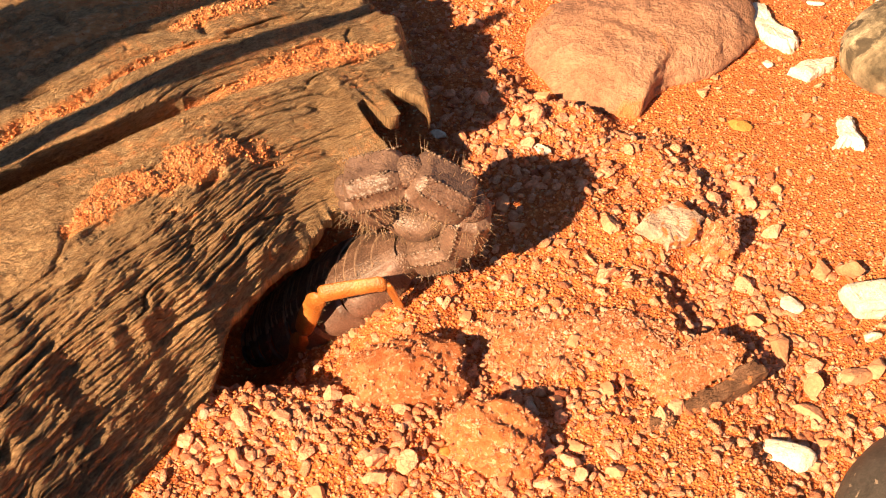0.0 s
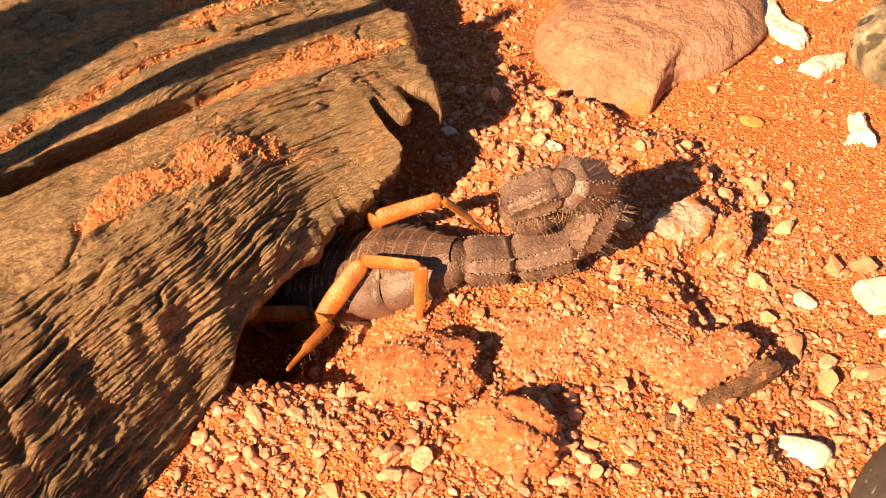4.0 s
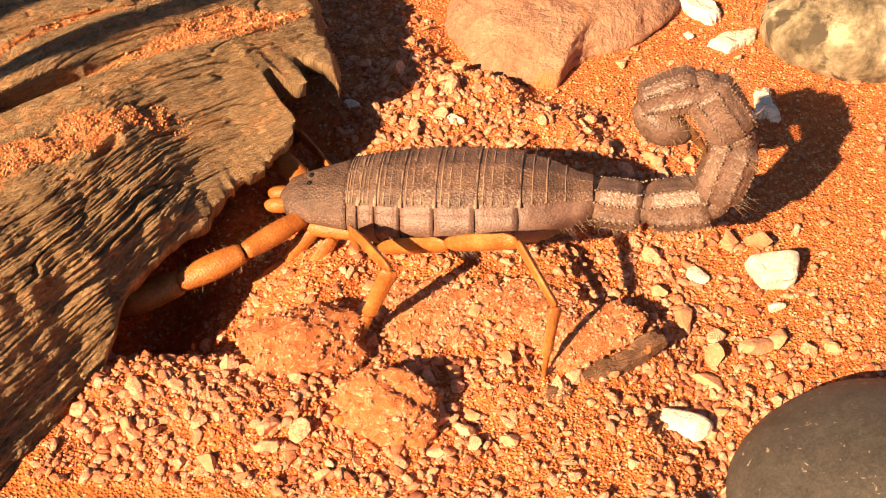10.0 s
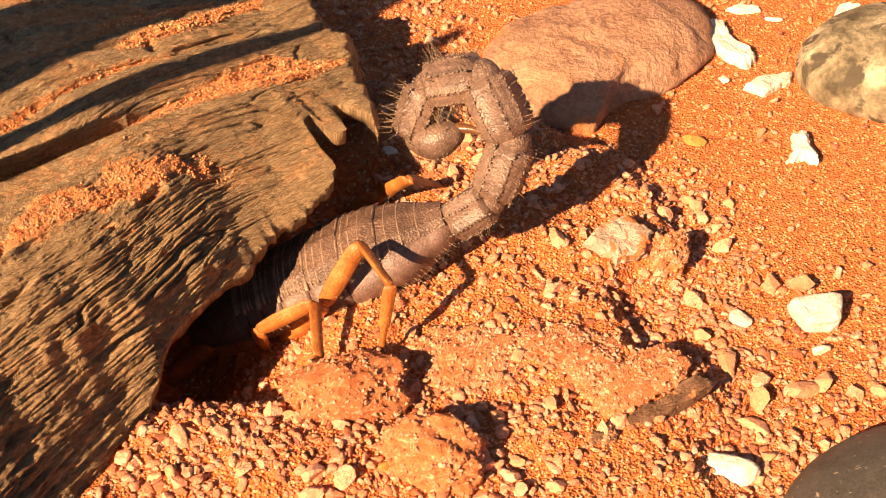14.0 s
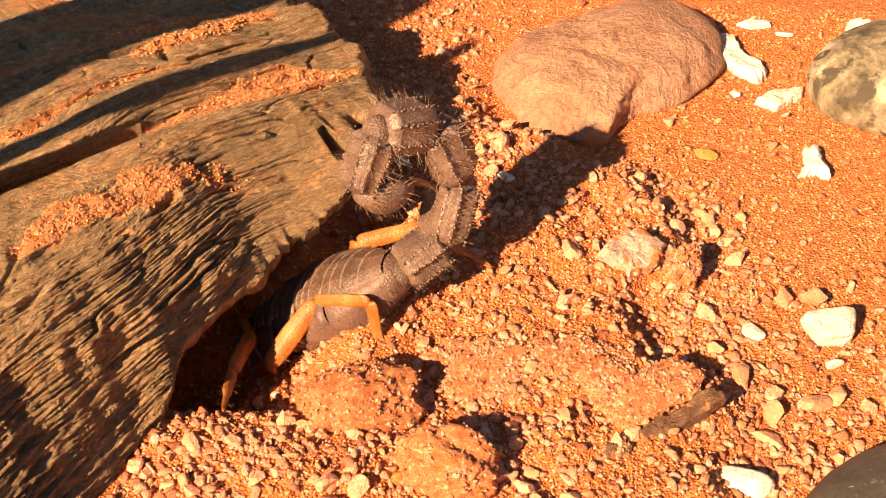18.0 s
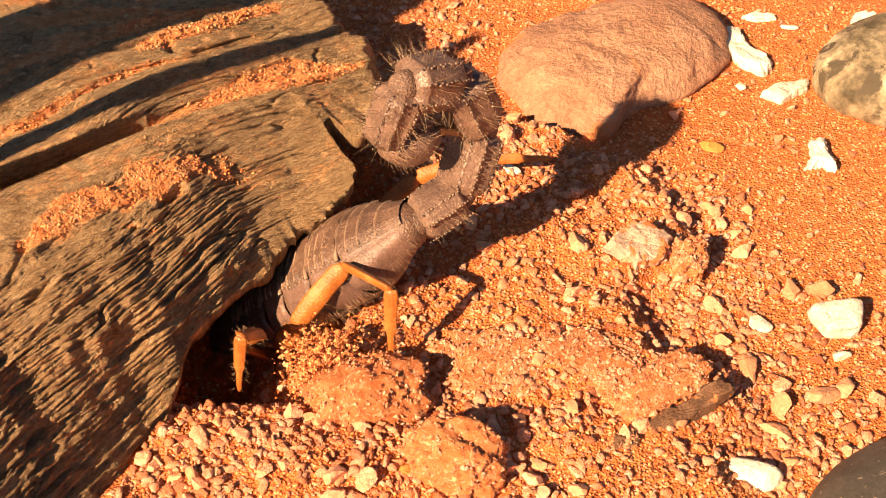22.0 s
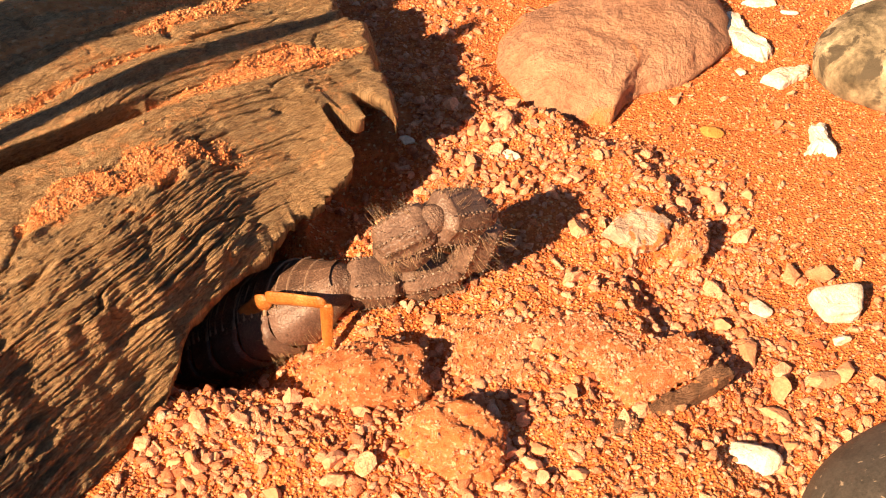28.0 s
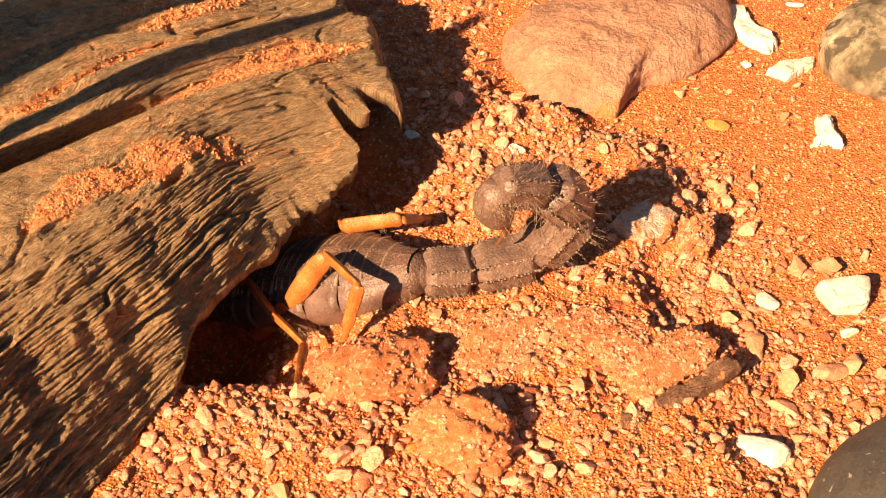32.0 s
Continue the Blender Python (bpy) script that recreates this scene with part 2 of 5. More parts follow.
LICHEN = stone_material("speckled_grey_rock", [(0.34, (0.08, 0.066, 0.042)), (0.44, (0.19, 0.155, 0.1)), (0.52, (0.32, 0.265, 0.175)), (0.62, (0.58, 0.5, 0.36))], spots=(170, (0.075, 0.06, 0.04), 0.56), scale=130, bump=0.0004)
BASALT = stone_material("dark_grey_stone", [(0.3, (0.055, 0.05, 0.045)), (0.7, (0.1, 0.09, 0.08))], spots=(900, (0.3, 0.24, 0.18), 0.64), rough=0.55, scale=300, bump=0.00006)
CLOD = stone_material("caked_sand", [(0.3, (0.6, 0.18, 0.055)), (0.5, (0.72, 0.255, 0.095)), (0.7, (0.82, 0.38, 0.18))], spots=(1500, (0.85, 0.52, 0.32), 0.57), rough=0.9, scale=900, bump=0.0004)
TWIG = stone_material("dark_bark", [(0.3, (0.09, 0.05, 0.03)), (0.5, (0.2, 0.11, 0.066)), (0.7, (0.36, 0.23, 0.15))], spots=(420, (0.6, 0.25, 0.1), 0.56), scale=300, bump=0.0005)
TERGITE = shell_material("dark_back_plate", [(0.3, (0.07, 0.038, 0.027)), (0.5, (0.122, 0.067, 0.047)), (0.7, (0.18, 0.103, 0.073))], (0.52, 0.31, 0.19), 0.5, 0.00018, 0.85)
RIM = shell_material("pale_plate_rim", [(0.35, (0.19, 0.115, 0.08)), (0.6, (0.36, 0.235, 0.16))], (0.5, 0.33, 0.2), 0.55)
FLANK = shell_material("purple_brown_flank", [(0.3, (0.11, 0.061, 0.047)), (0.7, (0.195, 0.112, 0.087))], (0.36, 0.22, 0.155), 0.5, 0.00008, 0.4)
TAIL = shell_material("granular_tail_shell", [(0.3, (0.082, 0.047, 0.035)), (0.5, (0.145, 0.087, 0.065)), (0.7, (0.215, 0.134, 0.1))], (0.42, 0.28, 0.19), 0.42, 0.0001)
BEAD = shell_material("keel_granule", [(0.3, (0.08, 0.052, 0.04)), (0.7, (0.24, 0.165, 0.12))], (0.46, 0.33, 0.23), 0.45, 0.00004)
FRONT = shell_material("dark_front_plate", [(0.3, (0.06, 0.034, 0.025)), (0.5, (0.115, 0.066, 0.048)), (0.7, (0.18, 0.107, 0.078))], (0.42, 0.25, 0.15), 0.6, 0.00026, 0.9)
AMBER = shell_material("amber_leg_shell", [(0.3, (0.28, 0.076, 0.012)), (0.55, (0.42, 0.134, 0.026)), (0.75, (0.52, 0.2, 0.052))], (0.5, 0.24, 0.09), 0.5, 0.00009)
HAIR = shell_material("pale_bristle", [(0.3, (0.2, 0.12, 0.07)), (0.7, (0.4, 0.27, 0.16))], (0.4, 0.27, 0.16), 0.5, 0.00001)
EYE = shell_material("black_eye", [(0.3, (0.01, 0.01, 0.01)), (0.7, (0.015, 0.012, 0.01))], (0.015, 0.012, 0.01), 0.1, 0.0)
STING = shell_material("brown_sting", [(0.3, (0.09, 0.035, 0.015)), (0.7, (0.2, 0.09, 0.035))], (0.16, 0.07, 0.03), 0.25, 0.00003)


# ---- mesh tools ----
def mesh_of(name, verts, faces, mat, smooth=True):
    me = bpy.data.meshes.new(name)
    me.from_pydata([tuple(v) for v in verts], [], [tuple(f) for f in faces])
    me.materials.append(mat)
    if smooth:
        me.polygons.foreach_set("use_smooth", [True] * len(me.polygons))
    me.update()
    return me


def part(name, me, parent, label=""):
    ob = new(name, me)
    ob.parent = parent
    if label:
        tagged(ob, label)
    return ob


def grid_faces(nu, nv, flip=False, offset=0, wrap=False):
    i, j = np.meshgrid(np.arange(nu - 1), np.arange(nv if wrap else nv - 1), indexing="ij")
    a = i * nv + j
    b = i * nv + (j + 1) % nv
    c, d = b + nv, a + nv
    q = np.stack([a, d, c, b] if flip else [a, b, c, d], -1).reshape(-1, 4) + offset
    return q


def grid_mesh(name, x, y, z, mat, flip=False):
    nu, nv = x.shape
    v = np.stack([x, y, z], -1).reshape(-1, 3)
    f = grid_faces(nu, nv, flip)
    me = bpy.data.meshes.new(name)
    me.vertices.add(len(v))
    me.vertices.foreach_set("co", v.ravel())
    me.loops.add(f.size)
    me.loops.foreach_set("vertex_index", f.ravel().astype(np.int32))
    me.polygons.add(len(f))
    me.polygons.foreach_set("loop_start", np.arange(0, f.size, 4, dtype=np.int32))
    me.polygons.foreach_set("use_smooth", np.ones(len(f), dtype=bool))
    me.update(calc_edges=True)
    me.materials.append(mat)
    return me


def ring_mesh(name, stations, mat, sides=28, arc=(0, 360), caps=True):
    """A skin over cross-sections: x, half width, up, down, lift, and a function of the angle."""
    full = arc[1] - arc[0] >= 360
    ang = np.radians(np.linspace(arc[0], arc[1], sides, endpoint=not full))
    rows = []
    for x, w, up, down, lift, k in stations:
        s, c = np.sin(ang), np.cos(ang)
        kk = k(ang) if k else 1.0
        rows.append(np.stack([np.full(sides, x), w * c * kk, np.where(s > 0, up * s, down * s) * kk + lift], -1))
    v = np.concatenate(rows)
    f = [tuple(q) for q in grid_faces(len(rows), sides, flip=True, wrap=full)]
    if caps and full:
        f.append(tuple(range(sides)))
        f.append(tuple(range(len(v) - 1, len(v) - sides - 1, -1)))
    return v, f


# ---- ground ----
def edge_x(y):
    """Where the heap of diggings falls off to the open sand."""
    return np.interp(y, [-40, -12, -2, 6, 13, 18, 26, 38, 44, 52, 60], [36, 35, 33, 30, 28, 26, 32, 31, 25, 16, 4])


def height(x, y):
    """The ground's height in millimetres."""
    x, y = np.asarray(x, float), np.asarray(y, float)
    wob = 1.6 * fbm(x / 9, y / 9, 0.0, 3, 5)
    heap = 3.1 * (1 - step01(x - edge_x(y) + 2.6 * wob, -7.0, 4.0)) * step01(y, -60, -30)
    heap = heap * (1 - step01(y, 58, 72))
    z = heap + 0.55 * fbm(x / 7, y / 7, 0.0, 4, 11) * (0.35 + 0.65 * step01(heap, 0.5, 2.5)) + 0.28 * fbm(x / 2.2, y / 2.2, 0.0, 3, 23) * (0.3 + 0.7 * step01(heap, 0.5, 2.5))
    z = z - 8.0 * np.exp(-(((x + 26) / 12.5) ** 4 + ((y - 7.5) / 10.5) ** 4)) - 3.0 * np.exp(-(((x + 12) / 7) ** 2 + ((y - 32) / 9) ** 2))
    z = z - 9.0 * step01(-x, 19, 32) * step01(y, -7, 3) * (1 - step01(y, 22, 34)) + 2.2 * np.exp(-(((x + 14) / 14) ** 2 + ((y + 14) / 6) ** 2))
    z = z + 0.9 * np.exp(-(((x - 8) / 10) ** 2 + ((y - 30) / 9) ** 2)) + 1.0 * np.exp(-(((x - 16) / 8) ** 2 + ((y - 5) / 6) ** 2))
    far = np.hypot(x, y)
    return z + np.where(far > 130, (far - 130) * 0.01 * fbm(x / 90, y / 90, 0.0, 3, 41), 0.0)


def spread(n, near, reach):
    t = np.linspace(-1, 1, n)
    return near * t + (reach - near) * np.sign(t) * np.abs(t) ** 15


gx, gy = np.meshgrid(spread(430, 84, 4000), 34 + spread(460, 78, 4000), indexing="ij")
ground = new("ground", grid_mesh("ground", gx * MM, gy * MM, height(gx, gy) * MM, SAND))
tagged(ground, "orange-red desert sand heaped up by digging", "ground", kind="structure")


def stone_points(seed, sub=2, rough=0.28, angular=0.0):
    bm = bmesh.new()
    bmesh.ops.create_icosphere(bm, subdivisions=sub, radius=1.0)
    p = np.array([v.co[:] for v in bm.verts])
    f = [[v.index for v in q.verts] for q in bm.faces]
    bm.free()
    r = 1 + rough * fbm(p[:, 0] * 1.3 + seed * 3.1, p[:, 1] * 1.3, p[:, 2] * 1.3, 3, seed)
    p = p * r[:, None]
    rs = np.random.RandomState(seed + 50)
    for _ in range(int(angular)):
        d = rs.normal(size=3)
        d /= np.linalg.norm(d)
        k = p @ d - rs.uniform(0.42, 0.72)
        p = p - np.maximum(k, 0)[:, None] * d
    return p, f


# ---- log ----
AX, AY = -0.67, -0.742          # along the grain, towards the near end
log_rows = [(-36, -38, 12), (-25.6, -34.7, 14.2), (-24, -31.8, 14.4), (-19.5, -29.8, 14.8), (-18.2, -33.6, 15.0), (-16.4, -34.4, 15.2), (-15.4, -30.6, 14.6), (-13.5, -29.8, 14.4), (-12.6, -33.8, 15.8), (-10.8, -33.9, 16.0), (-10.2, -26.4, 13.4), (-8.7, -24.8, 12.5), (-5.9, -24.5, 11), (-3.5, -24.5, 10.5), (0.9, -25.1, 10), (5.6, -23.9, 9.5), (7.8, -22.4, 9.1), (10, -22.6, 9), (14.8, -21.9, 9.2), (20.3, -20.8, 9.0), (24.1, -18.6, 8.5), (26.5, -17.4, 6), (30.7, -15.9, 0), (36.6, -12.6, -2), (41.4, -10.2, -2), (60, -3, -3), (110, 8, -4)]
LU, LV, LZ = (np.array(c, float) for c in zip(*log_rows))


def log_surface(u, d):
    """The log's skin at u along the grain and d in from its lower edge: plan place, height, sand."""
    rag = 0.7 * vnoise(u * 0.45, 0, 0, 77) + 0.2 * vnoise(u * 1.3, 0, 0, 78)
    rag = rag + (0.3 * vnoise(u * 1.1, 5, 0, 81) + 0.3 * vnoise(u * 3.0, 5, 0, 82) * np.exp(-d / 0.35)) * (1 - step01(u, 4, 12))
    rag = rag * (1 - 0.6 * step01(u, -2, 5) * (1 - step01(u, 18, 26)))
    vs = np.interp(u, [-36, -25, -10, 0, 8, 24, 41, 60, 110], [-37, -33.5, -28.5, -24.8, -22.8, -17.5, -14, -7, 8])
    fall = np.interp(u, [-36, -14, -11, 0, 6], [4.5, 3.6, 2.6, 3.0, 4.5])
    ve = vs + (np.interp(u, LU, LV) - vs) * np.exp(-d / fall) + rag * np.exp(-d / 1.6) * (1 - step01(u, 20, 30) * 0.6)
    ze = np.interp(u, LU, LZ) + 1.6 * (1 - step01(u, 14, 26))
    zt = np.interp(u, [-36, -25, -15, -8, 2, 12, 28, 60, 110], [14.5, 16.0, 18.8, 20.4, 22.2, 23.4, 24.4, 25.5, 26.5])
    reach = np.interp(u, [-36, -20, 0, 22, 32, 110], [9, 9, 14, 18, 19, 20])
    v = ve - d
    q = np.clip(d / reach, 0, 1)
    soft = 1 - step01(u, -6, 36)
    h = soft * q**0.92 + (1 - soft) * (1 - (1 - q) ** 2.2) ** (0.62 + 0.16 * step01(u, 8, 26))
    z = ze + (zt - ze) * h
    # below its lit shoulder the side falls steeply, under a small lip
    z1 = np.maximum(np.interp(u, [2, 9, 14, 20, 26, 32, 40, 60], [9.0, 12.6, 14.2, 15.2, 16.8, 18.4, 19.4, 19.5]) + 0.35 * vnoise(u * 0.35, 4, 0, 79), ze + 0.3)
    drop = np.interp(u, [8, 14, 20, 30, 40, 60], [1.2, 1.8, 2.8, 6.0, 8.5, 9.0]) * (1 + 0.12 * vnoise(u * 0.5, 6, 0, 76))
    q2 = np.clip((d - drop) / (reach - drop), 0, 1)
    sheer = np.where(d < drop, ze + (z1 - ze) * np.clip(d / drop, 0, 1), z1 + (zt - z1) * (1 - (1 - q2) ** 2.0))
    wall = step01(u, 3, 12) * (1 - 0.55 * step01(u, 28, 42))
    z = z + wall * (sheer - z) - 0.004 * np.maximum(d - 18, 0) ** 1.7
    v = v + wall * (0.6 + 0.7 * vnoise(u * 0.6, 9, 0, 74)) * np.exp(-(((d - drop - 0.3) / 0.8) ** 2))
    # fibres follow the edge on the side and the axis on the back
    bow = 1 - step01(d, 6, 26)
    skin = v - bow * (np.maximum(vs, -22.8) + 22.8) - 0.9 * (z - zt)
    # a deep straight split, filled with sand towards the broken end, and a shallow one behind it
    g1 = v + 41.6 + 0.3 * vnoise(u * 0.25, 3, 0, 5)
    w1 = np.interp(u, [-30, -24, -17, -8, 2, 8, 12, 18, 26, 60], [0.4, 1.6, 4.4, 3.6, 2.2, 2.2, 4.4, 5.4, 6.0, 6.4])
    deep1 = np.interp(u, [-36, -24, -8, 3, 7, 11, 60], [0.1, 0.3, 0.45, 0.8, 2.4, 6.5, 8.0])
    cut1 = step01(g1, -w1 - 1.4, -w1) * (1 - step01(g1, -0.05, 0.3 + 0.5 * soft))
    slope2 = 1.2 * (1 - step01(u, 3, 10)) * np.exp(-np.maximum(-g1 - w1, 0) / 2.0) * step01(-g1, w1, w1 + 0.4)
    skin = skin + 0.9 * deep1 * cut1
    g2 = v + 53.6 + 0.6 * vnoise(u * 0.2, 8, 0, 6)
    g3 = v + 58.7 - 0.12 * np.minimum(u + 4, 0) + 0.5 * vnoise(u * 0.3, 2, 0, 9)
    cut2 = step01(g2, -2.2, -1.0) * (1 - step01(g2, 0.2, 1.0))
    z = z - deep1 * cut1 - slope2 - np.interp(u, [-36, -10, 20, 60], [0.6, 1.0, 1.8, 2.2]) * cut2
    z = z + 1.6 * np.exp(-(((v + 49.5) / 3.0) ** 2)) + 1.2 * np.exp(-(((v + 61) / 4) ** 2)) + 0.5 * np.exp(-(((g1 - 1.0) / 1.2) ** 2))
    # the far lip of the split leans over it
    v = v + 5.0 * step01(-g1, w1, w1 + 1.4) * np.exp(-np.maximum(-g1 - w1 - 1.4, 0) / 7.5) * step01(u, 3, 20)
    # sand: in the grooves and on flat hollows
    sand = np.zeros_like(z)
    sand = np.maximum(sand, 1.1 * np.exp(-(((g1 + w1 * 0.42) / (w1 * 0.92)) ** 4)) * (1 - step01(u, 7, 11)))
    sand = np.maximum(sand, 0.95 * np.exp(-(((g2 + 0.8) / 1.3) ** 2)) * step01(u, -12, 0))
    sand = np.maximum(sand, 0.95 * np.exp(-((g3 / 1.7) ** 2)) * step01(u, -30, -24) * (1 - step01(u, -4, 3)))
    sand = np.maximum(sand, (0.45 + 0.35 * fbm(u / 9, v / 4, 0.0, 3, 88)) * step01(-v, 60, 65))
    pat = np.zeros_like(z)
    for pu, pv, ru, rv, much in ((15, -33.4, 7.5, 2.7, 1.3), (24.5, -34.2, 4.5, 2.0, 1.2), (7, -33.2, 5, 1.5, 0.9), (30, -32.5, 3.5, 1.6, 0.9), (12.2, -23.4, 2.2, 0.7, 0.9), (11.7, -18.6, 2.0, 0.7, 0.8), (17.5, -25.2, 2.0, 0.8, 0.8), (-9, -36, 6, 1.2, 0.5)):
        pat = pat + much * np.exp(-(((u - pu) / ru) ** 2 + ((v - pv) / rv) ** 2))
    pat = pat * (0.72 + 1.1 * fbm(u / 3.2, v / 1.7, 0.0, 4, 91))
    film = (0.21 + 0.36 * fbm(u / 7, v / 2.6, 0.0, 4, 93)) * step01(-v, 24, 30) * (1 - step01(u, 24, 40))
    sand = np.maximum(np.maximum(sand, pat), np.minimum(film, 0.41))
    full = step01(sand, 0.35, 0.8)
    z = z + 0.10 * full + 0.30 * full * fbm(u / 1.6, v / 1.6, 0.0, 2, 95) + 0.14 * full * np.abs(vnoise(u * 2.4, v * 2.4, 0, 97))
    x, y = AX * u - AY * v, AY * u + AX * v
    return x, y, z, sand, skin


def cell(i, j, seed):
    return lattice(i.astype(np.int64), j.astype(np.int64), np.zeros_like(i, dtype=np.int64), seed)


def splinters(u, s, wide, long, seed):
    """Fibre bundles that break off at uneven lengths: a height for each."""
    i = np.floor(s / wide)
    a = (u / long + 7.3 * cell(i, i * 0, seed))
    j = np.floor(a)
    f = step01(a - j, 0.0, 0.06)
    h = cell(i, j, seed + 1) * f + cell(i, j - 1, seed + 1) * (1 - f)
    e = s / wide - i
    return h * step01(e, 0.0, 0.22) * (1 - step01(e, 0.78, 1.0))


def fibre_relief(u, s, near):
    """How far weathered wood stands out, in millimetres."""
    s = s + 0.7 * fbm(u / 22, s / 7, 0.0, 3, 31) + 0.07 * vnoise(u / 2.5, s / 0.8, 0, 33)
    r = 0.35 * fbm(u * 0.05, s * 0.3, 0.0, 3, 51)
    r = r + (0.12 + 0.10 * near) * splinters(u, s, 0.7, 4.0, 200) + (0.10 + 0.11 * near) * splinters(u + 3, s + 0.4, 0.36, 1.6, 300)
    r = r + (0.16 + 0.09 * near) * fbm(u * 0.12, s * 1.6, 0.0, 3, 61) + (0.09 + 0.10 * near) * fbm(u * 0.5, s * 3.6, 0.0, 2, 63) + (0.04 + 0.04 * near) * vnoise(u * 1.6, s * 6.5, 0, 65)
    gate = step01(vnoise(u * 0.09, s * 0.22, 0, 75), -0.1, 0.25)
    crack = 1 - step01(np.abs(vnoise(u * 0.05 + 9, s * 0.42, 0, 71)), 0.0, 0.075)
    crack2 = 1 - step01(np.abs(vnoise(u * 0.07 + 4, s * 1.1, 0, 72)), 0.0, 0.12)
    r = r - crack * gate * (0.8 + 0.2 * near) - crack2 * (1 - 0.45 * gate) * 0.55
    pits = np.maximum(0, fbm(u * 0.14, s * 0.6, 0.0, 2, 73) - 0.42)
    return r - (0.6 + 1.2 * near) * pits


def build_log():
    u = np.concatenate([np.linspace(-34, 46, 560), np.linspace(46.6, 108, 50)])
    d = np.concatenate([20 * np.linspace(0, 1, 340) ** 1.7, np.linspace(20.07, 40, 270), np.linspace(40.4, 90, 60)])
    uu, dd = np.meshgrid(u, d, indexing="ij")
    # the broken far end is ragged
    end = -30 - 0.18 * dd + 2.2 * fbm(dd / 3.0, 0, 0.0, 4, 13) + 9 * np.exp(-dd / 3.0)
    uu = np.maximum(uu, end + 0.02 * (uu + 34))
    x, y, z, sand, across = log_surface(uu, dd)
    drop = 1 - step01(uu - end, 0, 4.0)
    z = z - 5.0 * drop**2
    sand = sand * step01(uu - end, 3.0, 6.0)
    # fibres run along the log, on its steep side too
    p = np.stack([x, y, z], -1)
    pu, pd = np.gradient(p, axis=0), np.gradient(p, axis=1)
    nrm = np.cross(pd, pu)
    nrm = nrm / (np.linalg.norm(nrm, axis=2, keepdims=True) + 1e-9)
    nrm = nrm * np.where(nrm[..., 2:3] < -0.2, -1, 1)
    near = step01(uu, -2, 20) * (1 - step01(dd, 9, 22))
    fib = fibre_relief(uu, across, near)
    fib = fib * (0.25 + 0.75 * step01(dd, 0, 7.0 - 6.8 * step01(uu, 4, 12))) * (1 - 0.7 * step01(sand, 0.45, 0.8))
    fib = fib * np.where(dd > 14, step01(nrm[..., 2], 0.2, 0.75), 0.7 + 0.3 * step01(nrm[..., 2], 0.2, 0.6))
    p = p + nrm * fib[..., None]
    x, y, z = p[..., 0], p[..., 1], p[..., 2]
    sand = sand - 0.5 * np.clip(fib, -0.5, 0.8) * near
    me = grid_mesh("log_skin", x * MM, y * MM, z * MM, WOOD, flip=True)
    a = me.attributes.new("grain", "FLOAT_VECTOR", "POINT")
    a.data.foreach_set("vector", np.stack([uu, across, sand], -1).reshape(-1, 3).astype(np.float32).ravel())
    log = new("log", me)
    tagged(log, "weathered grey-brown hollow log with sand in its grooves", "log")
    # loose sand grains in the grooves
    rng = np.random.default_rng(17)
    some = sand[:560] + 0.5 * rng.random((560, len(d))) ** 2
    ok = np.argwhere((some > 0.75) & (sand[:560] > 0.42) & (dd[:560] < 60))
    pick = ok[rng.integers(0, len(ok), 13000)]
    cen = np.stack([x, y, z], -1)[pick[:, 0], pick[:, 1]]
    v, f, k = [], [], 0
    shapes = [stone_points(400 + i, 1, 0.3, 9) for i in range(6)]
    for i, c in enumerate(cen):
        pts, fc = shapes[i % 6]
        r = 0.07 + 0.2 * rng.random() ** 4
        q = np.array(pts) * r * rng.uniform(0.7, 1.2, 3)
        a1 = rng.uniform(0, 6.28)
        q = q @ np.array([[math.cos(a1), -math.sin(a1), 0], [math.sin(a1), math.cos(a1), 0], [0, 0, 1]])
        v.append(q + c + np.array([0, 0, r * 0.35]))
        f.extend([tuple(int(n) + k for n in t) for t in fc])
        k += len(pts)
    part("sand_crust", mesh_of("sand_crust", np.concatenate(v) * MM, f, GRIT, False), log, "orange sand lodged in the wood")
    # hollow underside, rising from the rim
    db = np.concatenate([[0, 0.06, 0.3], np.linspace(0.8, 80, 58)])
    uu2, dd2 = np.meshgrid(np.concatenate([u[:560:4], u[560:]]), db, indexing="ij")
    end2 = -30 - 0.18 * dd2 + 2.2 * fbm(dd2 / 3.0, 0, 0.0, 3, 13) + 9 * np.exp(-dd2 / 3.0)
    uu2 = np.maximum(uu2, end2 + 0.02 * (uu2 + 34))
    x2, y2, z2, s2, v2 = log_surface(uu2, dd2)
    z2 = z2 - 5.0 * (1 - step01(uu2 - end2, 0, 4.0)) ** 2
    thick = np.minimum(np.minimum(dd2 * 40, 1.5 + 0.7 * vnoise(uu2 * 0.8, 0, 0, 19)) + dd2 * 0.55, 7.0 + 1.2 * fbm(uu2 / 6, dd2 / 3, 0.0, 3, 15)) * (1 - step01(uu2, 24, 30)) + 30 * step01(uu2, 26, 30) * step01(dd2, 0, 3) * (1 - step01(dd2, 7, 10)) + 7 * step01(dd2, 7, 10) * step01(uu2, 24, 30)
    # the hollow is closed behind and towards the broken end, unseen, to darken it
    thick = np.maximum(thick, 34 * np.maximum(step01(dd2, 26, 30), step01(-uu2, 8, 14) * step01(dd2, 9, 13)))
    z2 = z2 - thick - 0.02
    me2 = grid_mesh("underside", x2 * MM, y2 * MM, z2 * MM, WOOD)
    a = me2.attributes.new("grain", "FLOAT_VECTOR", "POINT")
    a.data.foreach_set("vector", np.stack([uu2, v2, 0 * z2], -1).reshape(-1, 3).astype(np.float32).ravel())
    part("underside", me2, log, "dark hollowed underside")
